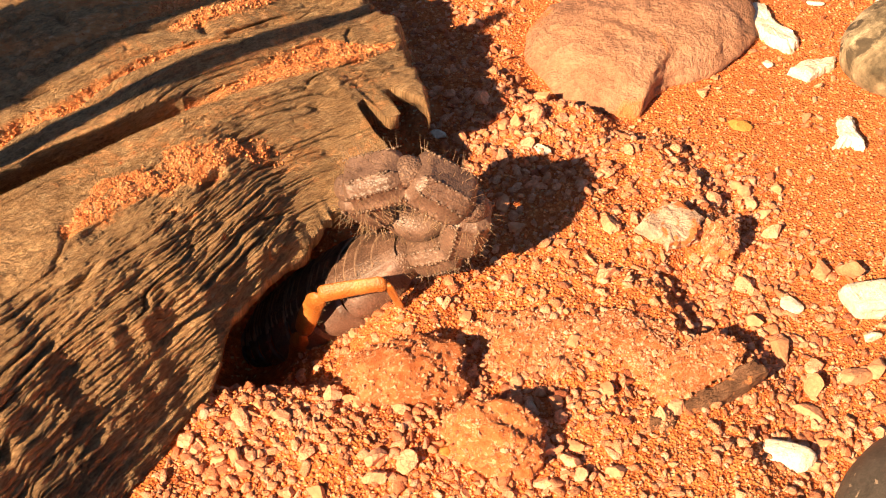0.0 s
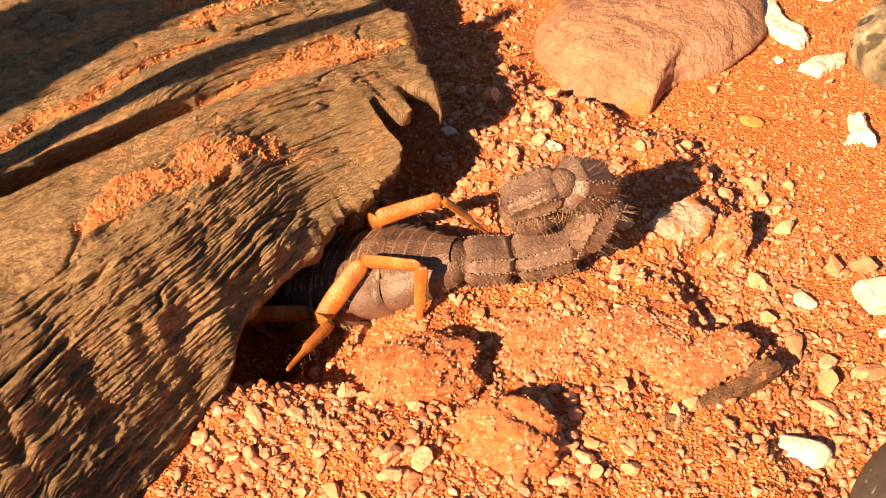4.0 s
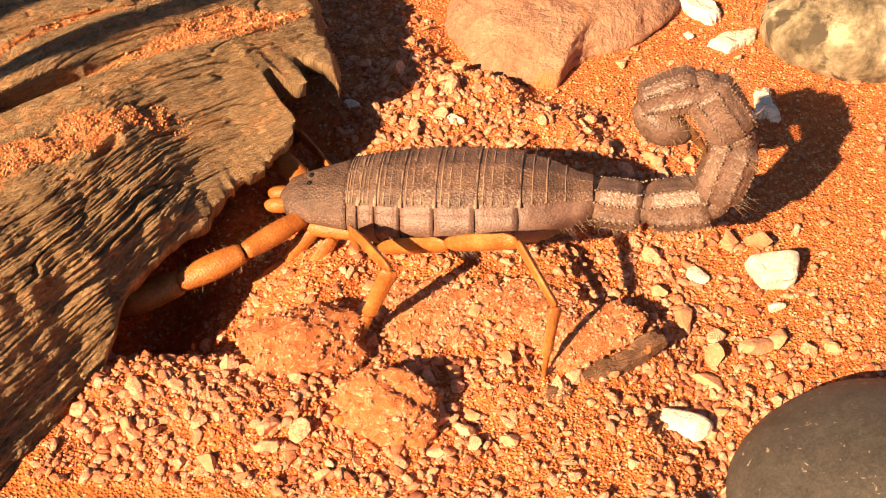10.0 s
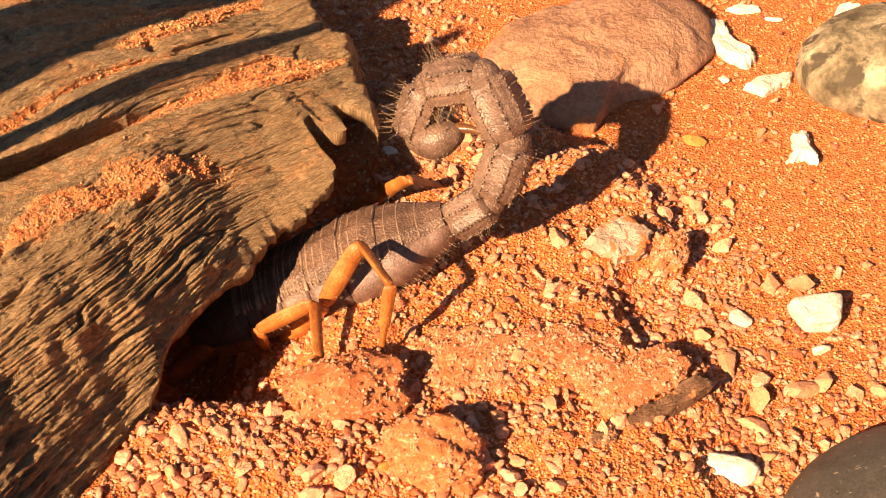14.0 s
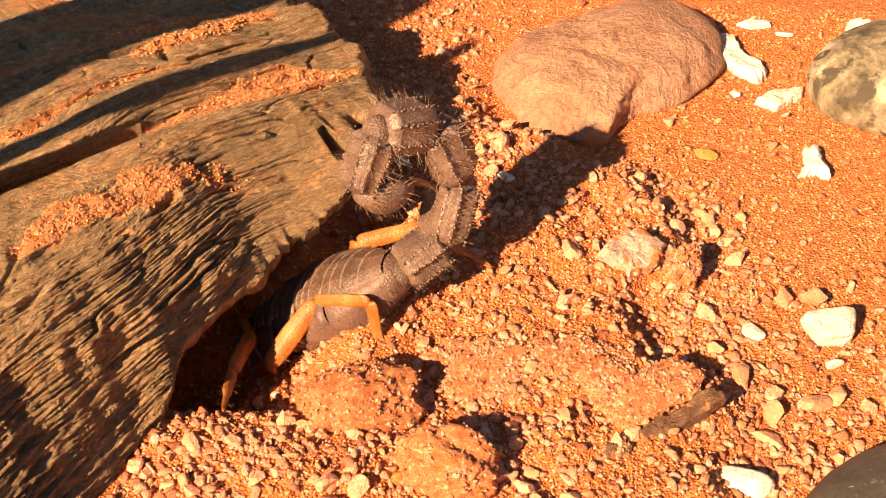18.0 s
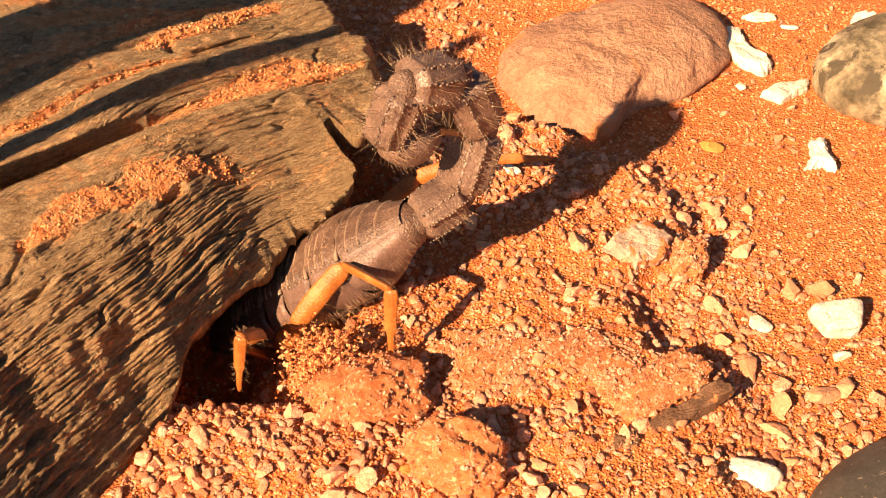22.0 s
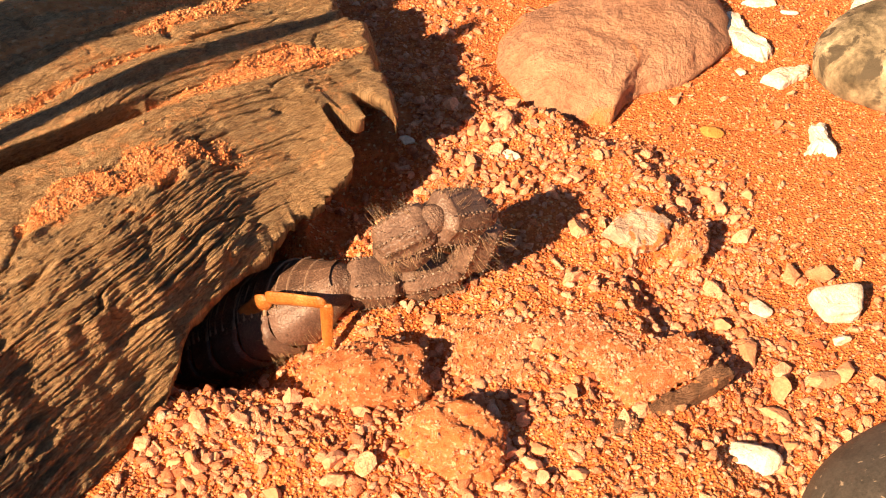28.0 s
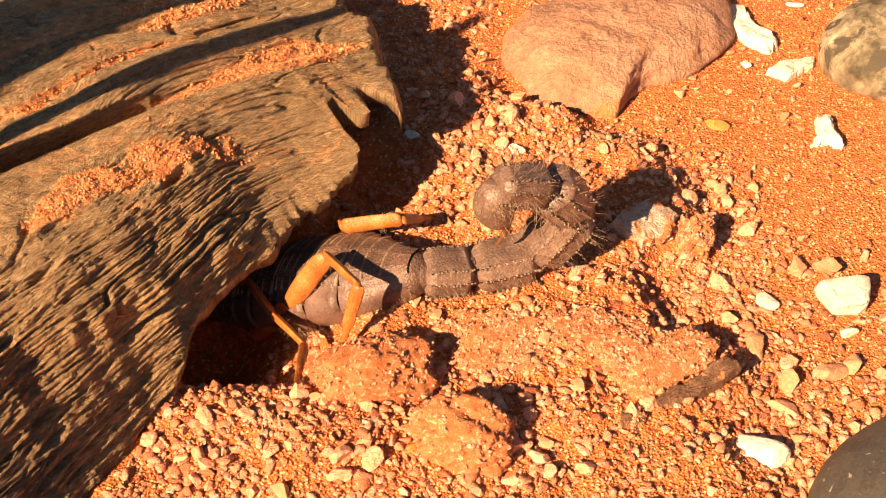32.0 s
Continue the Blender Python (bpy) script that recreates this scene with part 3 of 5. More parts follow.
    # thick and thin stubs, added out of view to shade the log's back
    for name, u0, v0, z0, tall, r0, lean, text in (("shade_stub", 78, -61.8, 15, 95, 13.0, 0, "unseen thick stub added to shade the log"), ("shade_rod", 58, -46.3, 18, 60, 2.9, 0.10, "unseen thin rod added to shade the log")):
        st = []
        for s in np.linspace(0, 1, 24):
            r = r0 * (1 - (0.25 if r0 > 5 else 0.5) * s + 0.06 * math.sin(s * 17))
            st.append((tall * s, r, r * 0.9, r * 0.9, 0, lambda a, s=s: 1 + 0.08 * vnoise(a * 3, s * 4.0, 0, 66)))
        vv, ff = ring_mesh(name, st, WOOD, 36 if r0 > 3 else 14)
        ob = part(name, mesh_of(name, vv * MM, ff, WOOD), log, text)
        ob.matrix_local = pose((AX * u0 - AY * v0) * MM, (AY * u0 + AX * v0) * MM, z0 * MM, 0, -90 + math.degrees(lean), -42)
    return log


build_log()


# ---- rocks ----
def boulder(name, centre, radii, turn, seed, mat, label, rough=0.12, sub=5, shape=None, scale=1.2):
    p, f = stone_points(seed, sub, 0.0)
    r = 1 + rough * fbm(p[:, 0] * scale + seed, p[:, 1] * scale, p[:, 2] * scale, 5, seed)
    p = p * r[:, None]
    if shape:
        p = shape(p)
    me = mesh_of(name, p * np.array(radii) * MM, f, mat)
    ob = new(name, me)
    ob.matrix_world = pose(centre[0] * MM, centre[1] * MM, centre[2] * MM, turn[0], turn[1], turn[2])
    tagged(ob, label, "rock")
    return ob


def lobe_reach(p, start, centre, radii, turn):
    """How far a ray from start along p goes inside an ellipsoid."""
    c, s = math.cos(radians(turn)), math.sin(radians(turn))
    R = np.array(((c, s, 0), (-s, c, 0), (0, 0, 1)))
    d, o = (p @ R.T) / np.array(radii), (R @ (np.array(start) - np.array(centre))) / np.array(radii)
    A, B, C = (d * d).sum(1), (d @ o), o @ o - 1
    return (-B + np.sqrt(np.maximum(B * B - A * C, 0))) / A


def pink_rock():
    p, f = stone_points(1, 6, 0.0)
    start = (20.0, 72.0, 0.0)
    front = np.array((0.93, -0.37, 0.12))
    cut = np.where(p @ front > 0.02, 9.5 / np.maximum(p @ front, 0.02), 1e3)
    r1, r2 = np.minimum(cut, lobe_reach(p, start, (18.5, 69.0, -1.0), (13.5, 17.0, 8.2), 16)), lobe_reach(p, start, (29.0, 78.0, -1.0), (13.5, 18.0, 9.0), -38)
    r = (r1**6 + r2**6) ** (1 / 6)
    r = r * (1 - 0.04 * (p[:, 2] < 0.05))
    q = p * r[:, None]
    r = r * (1 + 0.05 * fbm(q[:, 0] / 9, q[:, 1] / 9, q[:, 2] / 9, 3, 4)) + 0.55 * fbm(q[:, 0] / 3.5, q[:, 1] / 3.5, q[:, 2] / 1.8, 5, 8)
    ob = new("pink_rock", mesh_of("pink_rock", p * r[:, None] * MM, f, PINK))
    ob.matrix_world = pose(start[0] * MM, start[1] * MM, -0.5 * MM)
    tagged(ob, "dusty pink-brown rock half sunk in red sand", "rock")


pink_rock()
boulder("speckled_rock", (70, 71, 2.5), (15, 12.5, 8), (0, 0, 8), 9, LICHEN, "mottled grey-green rock with pale bands", 0.07, 5)
boulder("dark_stone", (56.5, -18.5, 0.0), (18, 15, 9), (0, 0, 30), 12, BASALT, "smooth dark grey rounded stone on the sand", 0.03, 5)


def chip(name, x, y, sx, sy, sz, turn, seed, mat, label, category="stone", group="", angular=13, sub=3, lift=0.3, tilt=(0, 0), boxy=1.0):
    p, f = stone_points(seed, sub, 0.0 if boxy < 1 else 0.16, 0 if boxy < 1 else angular)
    if boxy < 1:
        p = np.sign(p) * np.abs(p) ** boxy
        p = p * (1 + 0.22 * np.array((p[:, 1], p[:, 2], p[:, 0])).T * np.array((1, -0.6, 0.8))) + 0.07 * np.stack([fbm(p[:, 0] * 2, p[:, 1] * 2, p[:, 2] * 2, 3, seed + k) for k in range(3)], 1)
    me = mesh_of(name, p * np.array((sx, sy, sz)) * 0.5 * MM * 1.15, f, mat, smooth=False)
    ob = new(name, me)
    ob.matrix_world = pose(x * MM, y * MM, (float(height(x, y)) + sz * lift) * MM, tilt[0] + random.uniform(-8, 8), tilt[1] + random.uniform(-8, 8), turn)
    tagged(ob, label, category, group)
    return ob


white = "chalk-white angular stone chip on red sand"
W = "white stone chips"
chip("stone_chip", 49.6, 15.8, 5.2, 4.2, 3.4, 8, 105, QUARTZ, "white block of stone with fine dark specks", group=W, boxy=0.38, sub=4, tilt=(10, -6))
chip("stone_chip", 39.7, 14.5, 2.6, 3.4, 1.6, 30, 107, QUARTZ, white, group=W)
chip("stone_chip", 49.2, 10.1, 2.2, 2.0, 1.5, 0, 108, QUARTZ, white, group=W)
chip("stone_chip", 43.5, 69.0, 1.8, 2.2, 1.2, 0, 109, QUARTZ, white, group=W)
chip("stone_chip", 54.2, 87.5, 2.8, 1.2, 1.0, 0, 111, QUARTZ, white, group=W)
chip("stone_chip", 7.6, 40.4, 2.7, 2.4, 1.6, 0, 114, QUARTZ, white, group=W)
chip("stone_chip", -7.4, 43.2, 2.2, 1.6, 1.3, 0, 115, QUARTZ, white, group=W)
chip("stone_chip", 16.4, 24.2, 2.6, 3.0, 1.8, 30, 116, PEBBLE, "pinkish white pebble on the heap", group=W)
chip("stone_chip", 39.5, -3.2, 6.0, 2.2, 1.4, -15, 117, PEBBLE, "long pale pink splinter of stone", group=W)
chip("stone_chip", 47.4, 55.0, 1.9, 1.9, 1.4, 0, 118, PEBBLE, "small grey-pink pebble on red sand")
chip("ochre_stone", 37.0, 52.2, 3.8, 2.6, 1.5, 0, 119, OCHRE, "flat translucent ochre pebble in the sand")
chip("ochre_stone", -3.5, -14.8, 3.0, 2.0, 1.4, 0, 120, OCHRE, "orange-yellow pebble beside a clod")


def shard(name, corners, thick, seed, mat, label, category="stone", group="", lift=0.0, tilt=(0, 0)):
    """A flat broken flake: a ragged outline with a worn upper edge and an uneven top."""
    c = np.array(corners, float)
    mid = c.mean(0)
    n = len(c)
    t = np.linspace(0, n, n * 6, endpoint=False)
    k = t.astype(int)
    w = (t - k)[:, None]
    out = c[k] * (1 - w) + c[(k + 1) % n] * w - mid
    r = np.random.RandomState(seed)
    out = out * (1 + r.uniform(-0.05, 0.05, (len(t), 1)))
    rings = []
    for q, z in ((0.94, -0.5), (1.02, -0.1), (1.0, 0.45), (0.93, 0.8), (0.78, 0.98), (0.5, 1.06), (0.22, 1.0)):
        p = out * q
        h = thick * (z + 0.22 * fbm(p[:, 0] / 1.6, p[:, 1] / 1.6, z, 3, seed) * (z > 0))
        rings.append(np.stack([p[:, 0] + 0.12 * thick * r.uniform(-1, 1, len(t)), p[:, 1] + 0.12 * thick * r.uniform(-1, 1, len(t)), h], -1))
    v = np.concatenate(rings)
    f = [tuple(a) for a in grid_faces(len(rings), len(t), flip=True, wrap=True)]
    f.append(tuple(range(len(v) - len(t), len(v))))
    f.append(tuple(range(len(t) - 1, -1, -1)))
    ob = new(name, mesh_of(name, v * MM, f, mat, smooth=False))
    ob.matrix_world = pose(mid[0] * MM, mid[1] * MM, (float(height(*mid)) + lift) * MM, tilt[0], tilt[1], 0)
    return tagged(ob, label, category, group)


shard("stone_chip", [(41.5, 85.5), (45.0, 86.0), (46.0, 80.5), (49.6, 75.5), (47.6, 72.3), (44.0, 75.0), (42.3, 79.5)], 1.5, 201, QUARTZ, "long chalk-white flake of stone on red sand", group=W)
shard("stone_chip", [(46.3, 66.6), (50.0, 69.6), (54.6, 71.0), (54.0, 68.4), (51.2, 66.3), (49.3, 64.4)], 1.4, 202, QUARTZ, "chalk-white pointed flake of stone", group=W)
shard("stone_chip", [(50.5, 47.8), (52.5, 48.9), (54.9, 48.0), (54.4, 51.5), (53.9, 55.0), (52.0, 54.2), (51.8, 50.6)], 1.6, 203, QUARTZ, "white three-cornered flake of stone", group=W)
chip("stone_chip", 35.6, -10.2, 5.6, 3.2, 2.4, -22, 204, QUARTZ, "rounded white chip of stone", group=W, boxy=0.8, sub=4)
shard("stone_chip", [(46.4, 90.0), (48.5, 91.4), (51.8, 90.8), (52.0, 89.6), (48.5, 89.2)], 1.0, 205, QUARTZ, white, group=W)
shard("stone_chip", [(64.0, 88.0), (65.5, 91.5), (69.0, 91.5), (69.5, 88.0), (66.5, 87.0)], 1.4, 206, QUARTZ, white, group=W)
shard("stone_chip", [(19.6, 24.0), (22.2, 27.2), (25.6, 28.8), (28.8, 26.6), (27.6, 23.0), (24.0, 21.4)], 1.5, 207, SLAB, "pale stone slab dusted with orange sand", group=W, lift=0.9, tilt=(14, 4))
for px, py, sx, sy, sz, sd in ((37.3, 6.7, 4.4, 3.0, 2.4, 221), (44.5, 21.3, 3.6, 2.8, 2.4, 222), (48.5, 21.2, 3.8, 3.4, 2.6, 223), (45.3, 2.6, 4.6, 3.6, 2.6, 224), (48.6, 4.5, 3.6, 3.0, 2.0, 225), (40.4, 0.9, 3.8, 3.2, 2.4, 226)):
    chip("pebble", px, py, sx, sy, sz, 20 * (sd % 7), sd, PEBBLE, "angular pinkish pebble on the open sand", "pebble", "loose pebbles")


# ---- clods and bark ----
def clod(name, x, y, sx, sy, sz, turn, seed, label, mat=CLOD, rough=0.3, grit=900):
    p, f = stone_points(seed, 5, 0.0)
    p = np.sign(p) * np.abs(p) ** 0.8
    r = 1 + rough * fbm(p[:, 0] * 1.7 + seed, p[:, 1] * 1.7, p[:, 2] * 1.7, 4, seed) + 0.08 * fbm(p[:, 0] * 6, p[:, 1] * 6, p[:, 2] * 6, 3, seed + 3) + 0.05 * fbm(p[:, 0] * 19, p[:, 1] * 19, p[:, 2] * 19, 2, seed + 4)
    q = p * r[:, None] * np.array((sx, sy, sz)) * 0.5
    ob = new(name, mesh_of(name, q * MM, f, mat))
    ob.matrix_world = pose(x * MM, y * MM, (float(height(x, y)) + sz * 0.10) * MM, 0, 0, turn)
    tagged(ob, label, "clod", "soil clods")
    r = np.random.RandomState(seed)
    top = np.nonzero(p[:, 2] > -0.1)[0]
    v, g = [], []
    octa = np.array([(1, 0, 0), (-1, 0, 0), (0, 1, 0), (0, -1, 0), (0, 0, 1), (0, 0, -1)], float)
    for k in r.choice(top, grit):
        s = 0.08 + 0.34 * r.uniform() ** 3.5
        o = octa * r.uniform(0.6, 1.2, (6, 1)) + r.uniform(-0.3, 0.3, (6, 3))
        n = len(v)
        v += list((q[k] + o * s) * MM)
        g += [(n + a, n + b_, n + c) for a, b_, c in ((0, 2, 4), (2, 1, 4), (1, 3, 4), (3, 0, 4), (2, 0, 5), (1, 2, 5), (3, 1, 5), (0, 3, 5))]
    tagged(part("grit", mesh_of("grit", v, g, GRAVEL, smooth=False), ob), "pale grains stuck to the lump", kind="stuff")
    return ob


clod("soil_clod", -9.0, -3.8, 13.5, 9.5, 7.9, 15, 21, "crumbly lump of caked red sand", rough=0.17, grit=1000)
clod("soil_clod", 1.8, -13.2, 11, 8.5, 7.8, -15, 22, "crumbly lump of caked red sand", rough=0.15, grit=700)
clod("soil_clod", 6.0, 3.0, 13, 10, 1.5, 10, 23, "flat crust of caked red sand", grit=1800)
clod("soil_clod", 17.5, 4.4, 12, 8, 1.7, -20, 24, "flat crust of caked red sand", grit=1600)
clod("soil_clod", 31.0, 24.5, 4.6, 5.2, 4.6, 0, 25, "small rounded clod of red sand")
shard("bark_flake", [(21.4, -6.2), (27.0, -2.8), (33.0, 1.6), (34.2, -0.2), (29.2, -4.2), (22.2, -7.8)], 1.6, 208, TWIG, "dark flake of bark half buried in sand", "bark", lift=-0.3, tilt=(10, -3))
clod("soil_clod", 25.6, 0.6, 13.5, 6.5, 2.4, 38, 28, "flat crust of caked red sand against bark", rough=0.2)
clod("bark_chip", 21.0, -7.9, 3.6, 2.2, 1.8, 25, 27, "small dark flake of bark", TWIG, 0.3, 90)


# ---- pebbles one by one ----
pebble_meshes = []
for k in range(14):
    pp, ff = stone_points(300 + k, 3, 0.22, 9 + k % 5)
    pebble_meshes.append(mesh_of("pebble", pp * np.array((0.5, 0.42, 0.36)) * MM, ff, GRAVEL if k % 3 else PEBBLE, smooth=False))
rs = np.random.RandomState(7)


def rubble(x, y):
    """How thickly loose stones lie."""
    d = x - edge_x(y)
    on = 0.9 * np.exp(-((d - 4) / 7) ** 2) * step01(-y, -52, -40) + 0.8 * np.exp(-(((x - 2) / 14) ** 2 + ((y - 44) / 9) ** 2))
    on = on + 1.0 * step01(-y, -4, 4) * (1 - step01(x, -4, 16)) * step01(x, -45, -36) + 0.34 * step01(-y, -2, 8) * (1 - step01(x, 4, 30)) + 0.38 * step01(-d, 0, 5) + 0.35 * step01(-y, -34, -4) * step01(d, 0, 3)
    return np.clip(on + 0.05, 0, 1)


def under_log(x, y):
    u, v = AX * x + AY * y, -AY * x + AX * y
    return (v < np.interp(u, LU, LV) - 1.0) & (u > -33)


made = 0
while made < 290:
    x, y = rs.uniform(-42, 62), rs.uniform(-22, 62)
    if rs.uniform() > rubble(x, y) ** 1.5 or under_log(np.array(x), np.array(y)):
        continue
    s = 1.3 + 2.2 * rs.uniform() ** 2.4
    ob = new("pebble", pebble_meshes[made % 14])
    m = pose(x * MM, y * MM, (float(height(x, y)) + 0.16 * s) * MM, rs.uniform(-30, 30), rs.uniform(-30, 30), rs.uniform(0, 360))
    ob.matrix_world = m @ Matrix.Diagonal((s, s, s, 1))
    tagged(ob, "small rough orange-pink pebble on the sand", "pebble", "loose pebbles")
    made += 1


def on_lump(x, y):
    return (((x + 9.0) / 5.8) ** 2 + ((y + 3.8) / 4.2) ** 2 < 1) | (((x - 1.8) / 4.8) ** 2 + ((y + 13.2) / 3.8) ** 2 < 1)


def scatter(name, count, sizes, sub, weight, label, mat, seed, squash=0.75, region=(-46, 74, -24, 96)):
    """Loose grains in one mesh."""
    r = np.random.RandomState(seed)
    xs, ys = r.uniform(region[0], region[1], count * 9), r.uniform(region[2], region[3], count * 9)
    keep = (r.uniform(size=count * 9) < weight(xs, ys)) & ~under_log(xs, ys) & ~on_lump(xs, ys)
    xs, ys = xs[keep][:count], ys[keep][:count]
    n = len(xs)
    s = sizes[0] + (sizes[1] - sizes[0]) * r.uniform(size=n) ** 3.5
    shapes = []
    kinds = 24
    for k in range(kinds):
        if sub:
            q, f = stone_points(seed + k, sub, 0.42, 9)
            q = (q + r.uniform(-0.13, 0.13, q.shape)) * np.array((r.uniform(0.9, 1.25), r.uniform(0.6, 1.0), r.uniform(0.6, 0.95)))
            shapes.append((q, f))
        else:
            q = np.array([(1, 0, 0), (-1, 0, 0), (0, 1, 0), (0, -1, 0), (0, 0, 1), (0, 0, -1)], float) * r.uniform(0.6, 1.1, (6, 1)) + r.uniform(-0.2, 0.2, (6, 3))
            shapes.append((q, [(0, 2, 4), (2, 1, 4), (1, 3, 4), (3, 0, 4), (2, 0, 5), (1, 2, 5), (3, 1, 5), (0, 3, 5)]))
    zs = height(xs, ys)
    vs, fs, base = [], [], 0
    a, b = r.uniform(0, 6.28, n), r.uniform(-0.6, 0.6, n)
    for k in range(kinds):
        idx = np.arange(k, n, kinds)
        q, f = shapes[k]
        f = np.array(f)
        ca, sa, cb, sb = np.cos(a[idx]), np.sin(a[idx]), np.cos(b[idx]), np.sin(b[idx])
        q = q[None] * (0.5 * s[idx])[:, None, None] * np.array((1, 0.85, squash))
        x1, z1 = q[..., 0] * cb[:, None] - q[..., 2] * sb[:, None], q[..., 0] * sb[:, None] + q[..., 2] * cb[:, None]
        x2, y2 = x1 * ca[:, None] - q[..., 1] * sa[:, None], x1 * sa[:, None] + q[..., 1] * ca[:, None]
        p = np.stack([x2 + xs[idx][:, None], y2 + ys[idx][:, None], z1 + (zs[idx] + 0.12 * s[idx])[:, None]], -1)
        m = q.shape[1]
        fs.append((f[None] + (np.arange(len(idx)) * m)[:, None, None] + base).reshape(-1, 3))
        vs.append(p.reshape(-1, 3))
        base += len(idx) * m
    v, f = np.concatenate(vs) * MM, np.concatenate(fs)
    me = bpy.data.meshes.new(name)
    me.vertices.add(len(v))
    me.vertices.foreach_set("co", v.ravel())
    me.loops.add(f.size)
    me.loops.foreach_set("vertex_index", f.ravel().astype(np.int32))
    me.polygons.add(len(f))
    me.polygons.foreach_set("loop_start", np.arange(0, f.size, 3, dtype=np.int32))
    me.update(calc_edges=True)
    me.materials.append(mat)
    return tagged(new(name, me), label, "gravel", kind="stuff")


scatter("gravel", 12000, (0.5, 2.1), 2, lambda x, y: rubble(x, y), "loose pale orange grit and gravel", GRAVEL, 500)
scatter("coarse_sand", 72000, (0.18, 0.8), 0, lambda x, y: 0.35 + 0.65 * rubble(x, y), "coarse pale grains on the red sand", GRIT, 600)


# ---- scorpion ----
TAIL_LEN = (6.6, 8.3, 8.8, 7.9, 7.7, 6.3)
TAIL_R = (3.0, 3.15, 3.35, 3.2, 2.8, 2.2)
LEG_LEN = {"l4": (11.6, 10.2, 8.6, 10.4), "l3": (9.8, 9.0, 7.6, 9.0), "l2": (8.0, 6.5, 5.6, 7.4), "l1": (6.0, 6.9, 5.5, 6.1)}
LEG_HIP = {"l4": (26, 5.8, -3.2), "l3": (29, 5.4, -3.2), "l2": (32, 4.6, -2.8), "l1": (34.5, 3.6, -2.6)}
LEG_REST = {"l4": (125, 5, 155, 30, 160, -25, 150, -70), "l3": (60, 5, 60, 10, 50, -35, 40, -50), "l2": (30, -50, 20, -45, 10, -55, 5, -65), "l1": (15, -45, 8, -40, 4, -50, 0, -60)}
FAR_REST = {"l4": (135, -4, 165, 10, 172, -12, 165, -35), "l3": (120, 0, 150, 8, 158, -16, 150, -40), "l2": (60, 10, 50, 15, 40, -45, 35, -60), "l1": (40, 5, 30, 10, 20, -45, 15, -60)}
FAR_FOLD = {"l4": (120, 0, 140, -5, 150, -30, 150, -45), "l3": (100, -10, 115, -10, 125, -35, 120, -50), "l2": (60, -10, 50, 0, 40, -45, 35, -60), "l1": (40, -10, 30, 0, 20, -45, 15, -60)}
scorpion = new("scorpion")
tagged(scorpion, "thick-tailed dark brown scorpion with amber legs digging under a log", "scorpion")


def hairs(name, spots, mat, thick=0.035):
    """Bristles in one mesh: root, way, length."""
    v, f = [], []
    for p, d, l in spots:
        p, d = Vector(p), Vector(d).normalized()
        a = d.orthogonal().normalized()
        b = d.cross(a)
        k = len(v)
        bend = a * random.uniform(-0.15, 0.15) * l
        for j, (s, r) in enumerate(((0, 1.0), (0.55, 0.7), (1.0, 0.12))):
            c = p + d * l * s + bend * s * s
            for i in range(3):
                t = i * 2.094
                v.append((c + (a * math.cos(t) + b * math.sin(t)) * thick * r) * MM)
        for j in range(2):
            for i in range(3):
                n = (i + 1) % 3
                f.append((k + j * 3 + i, k + j * 3 + n, k + j * 3 + 3 + n, k + j * 3 + 3 + i))
    return mesh_of(name, v, f, mat)


# body: x runs forward from the tail's root
def body_w(x):
    return float(np.interp(x, [0, 2, 5, 9, 16, 24, 30, 34, 38, 39], [3.0, 3.9, 5.6, 7.0, 7.6, 7.0, 5.7, 4.4, 2.9, 2.2]))


def body_up(x):
    return float(np.interp(x, [0, 2, 5, 10, 18, 26, 31, 36, 39], [2.4, 3.0, 4.1, 5.0, 5.2, 4.6, 3.7, 2.9, 1.8]))


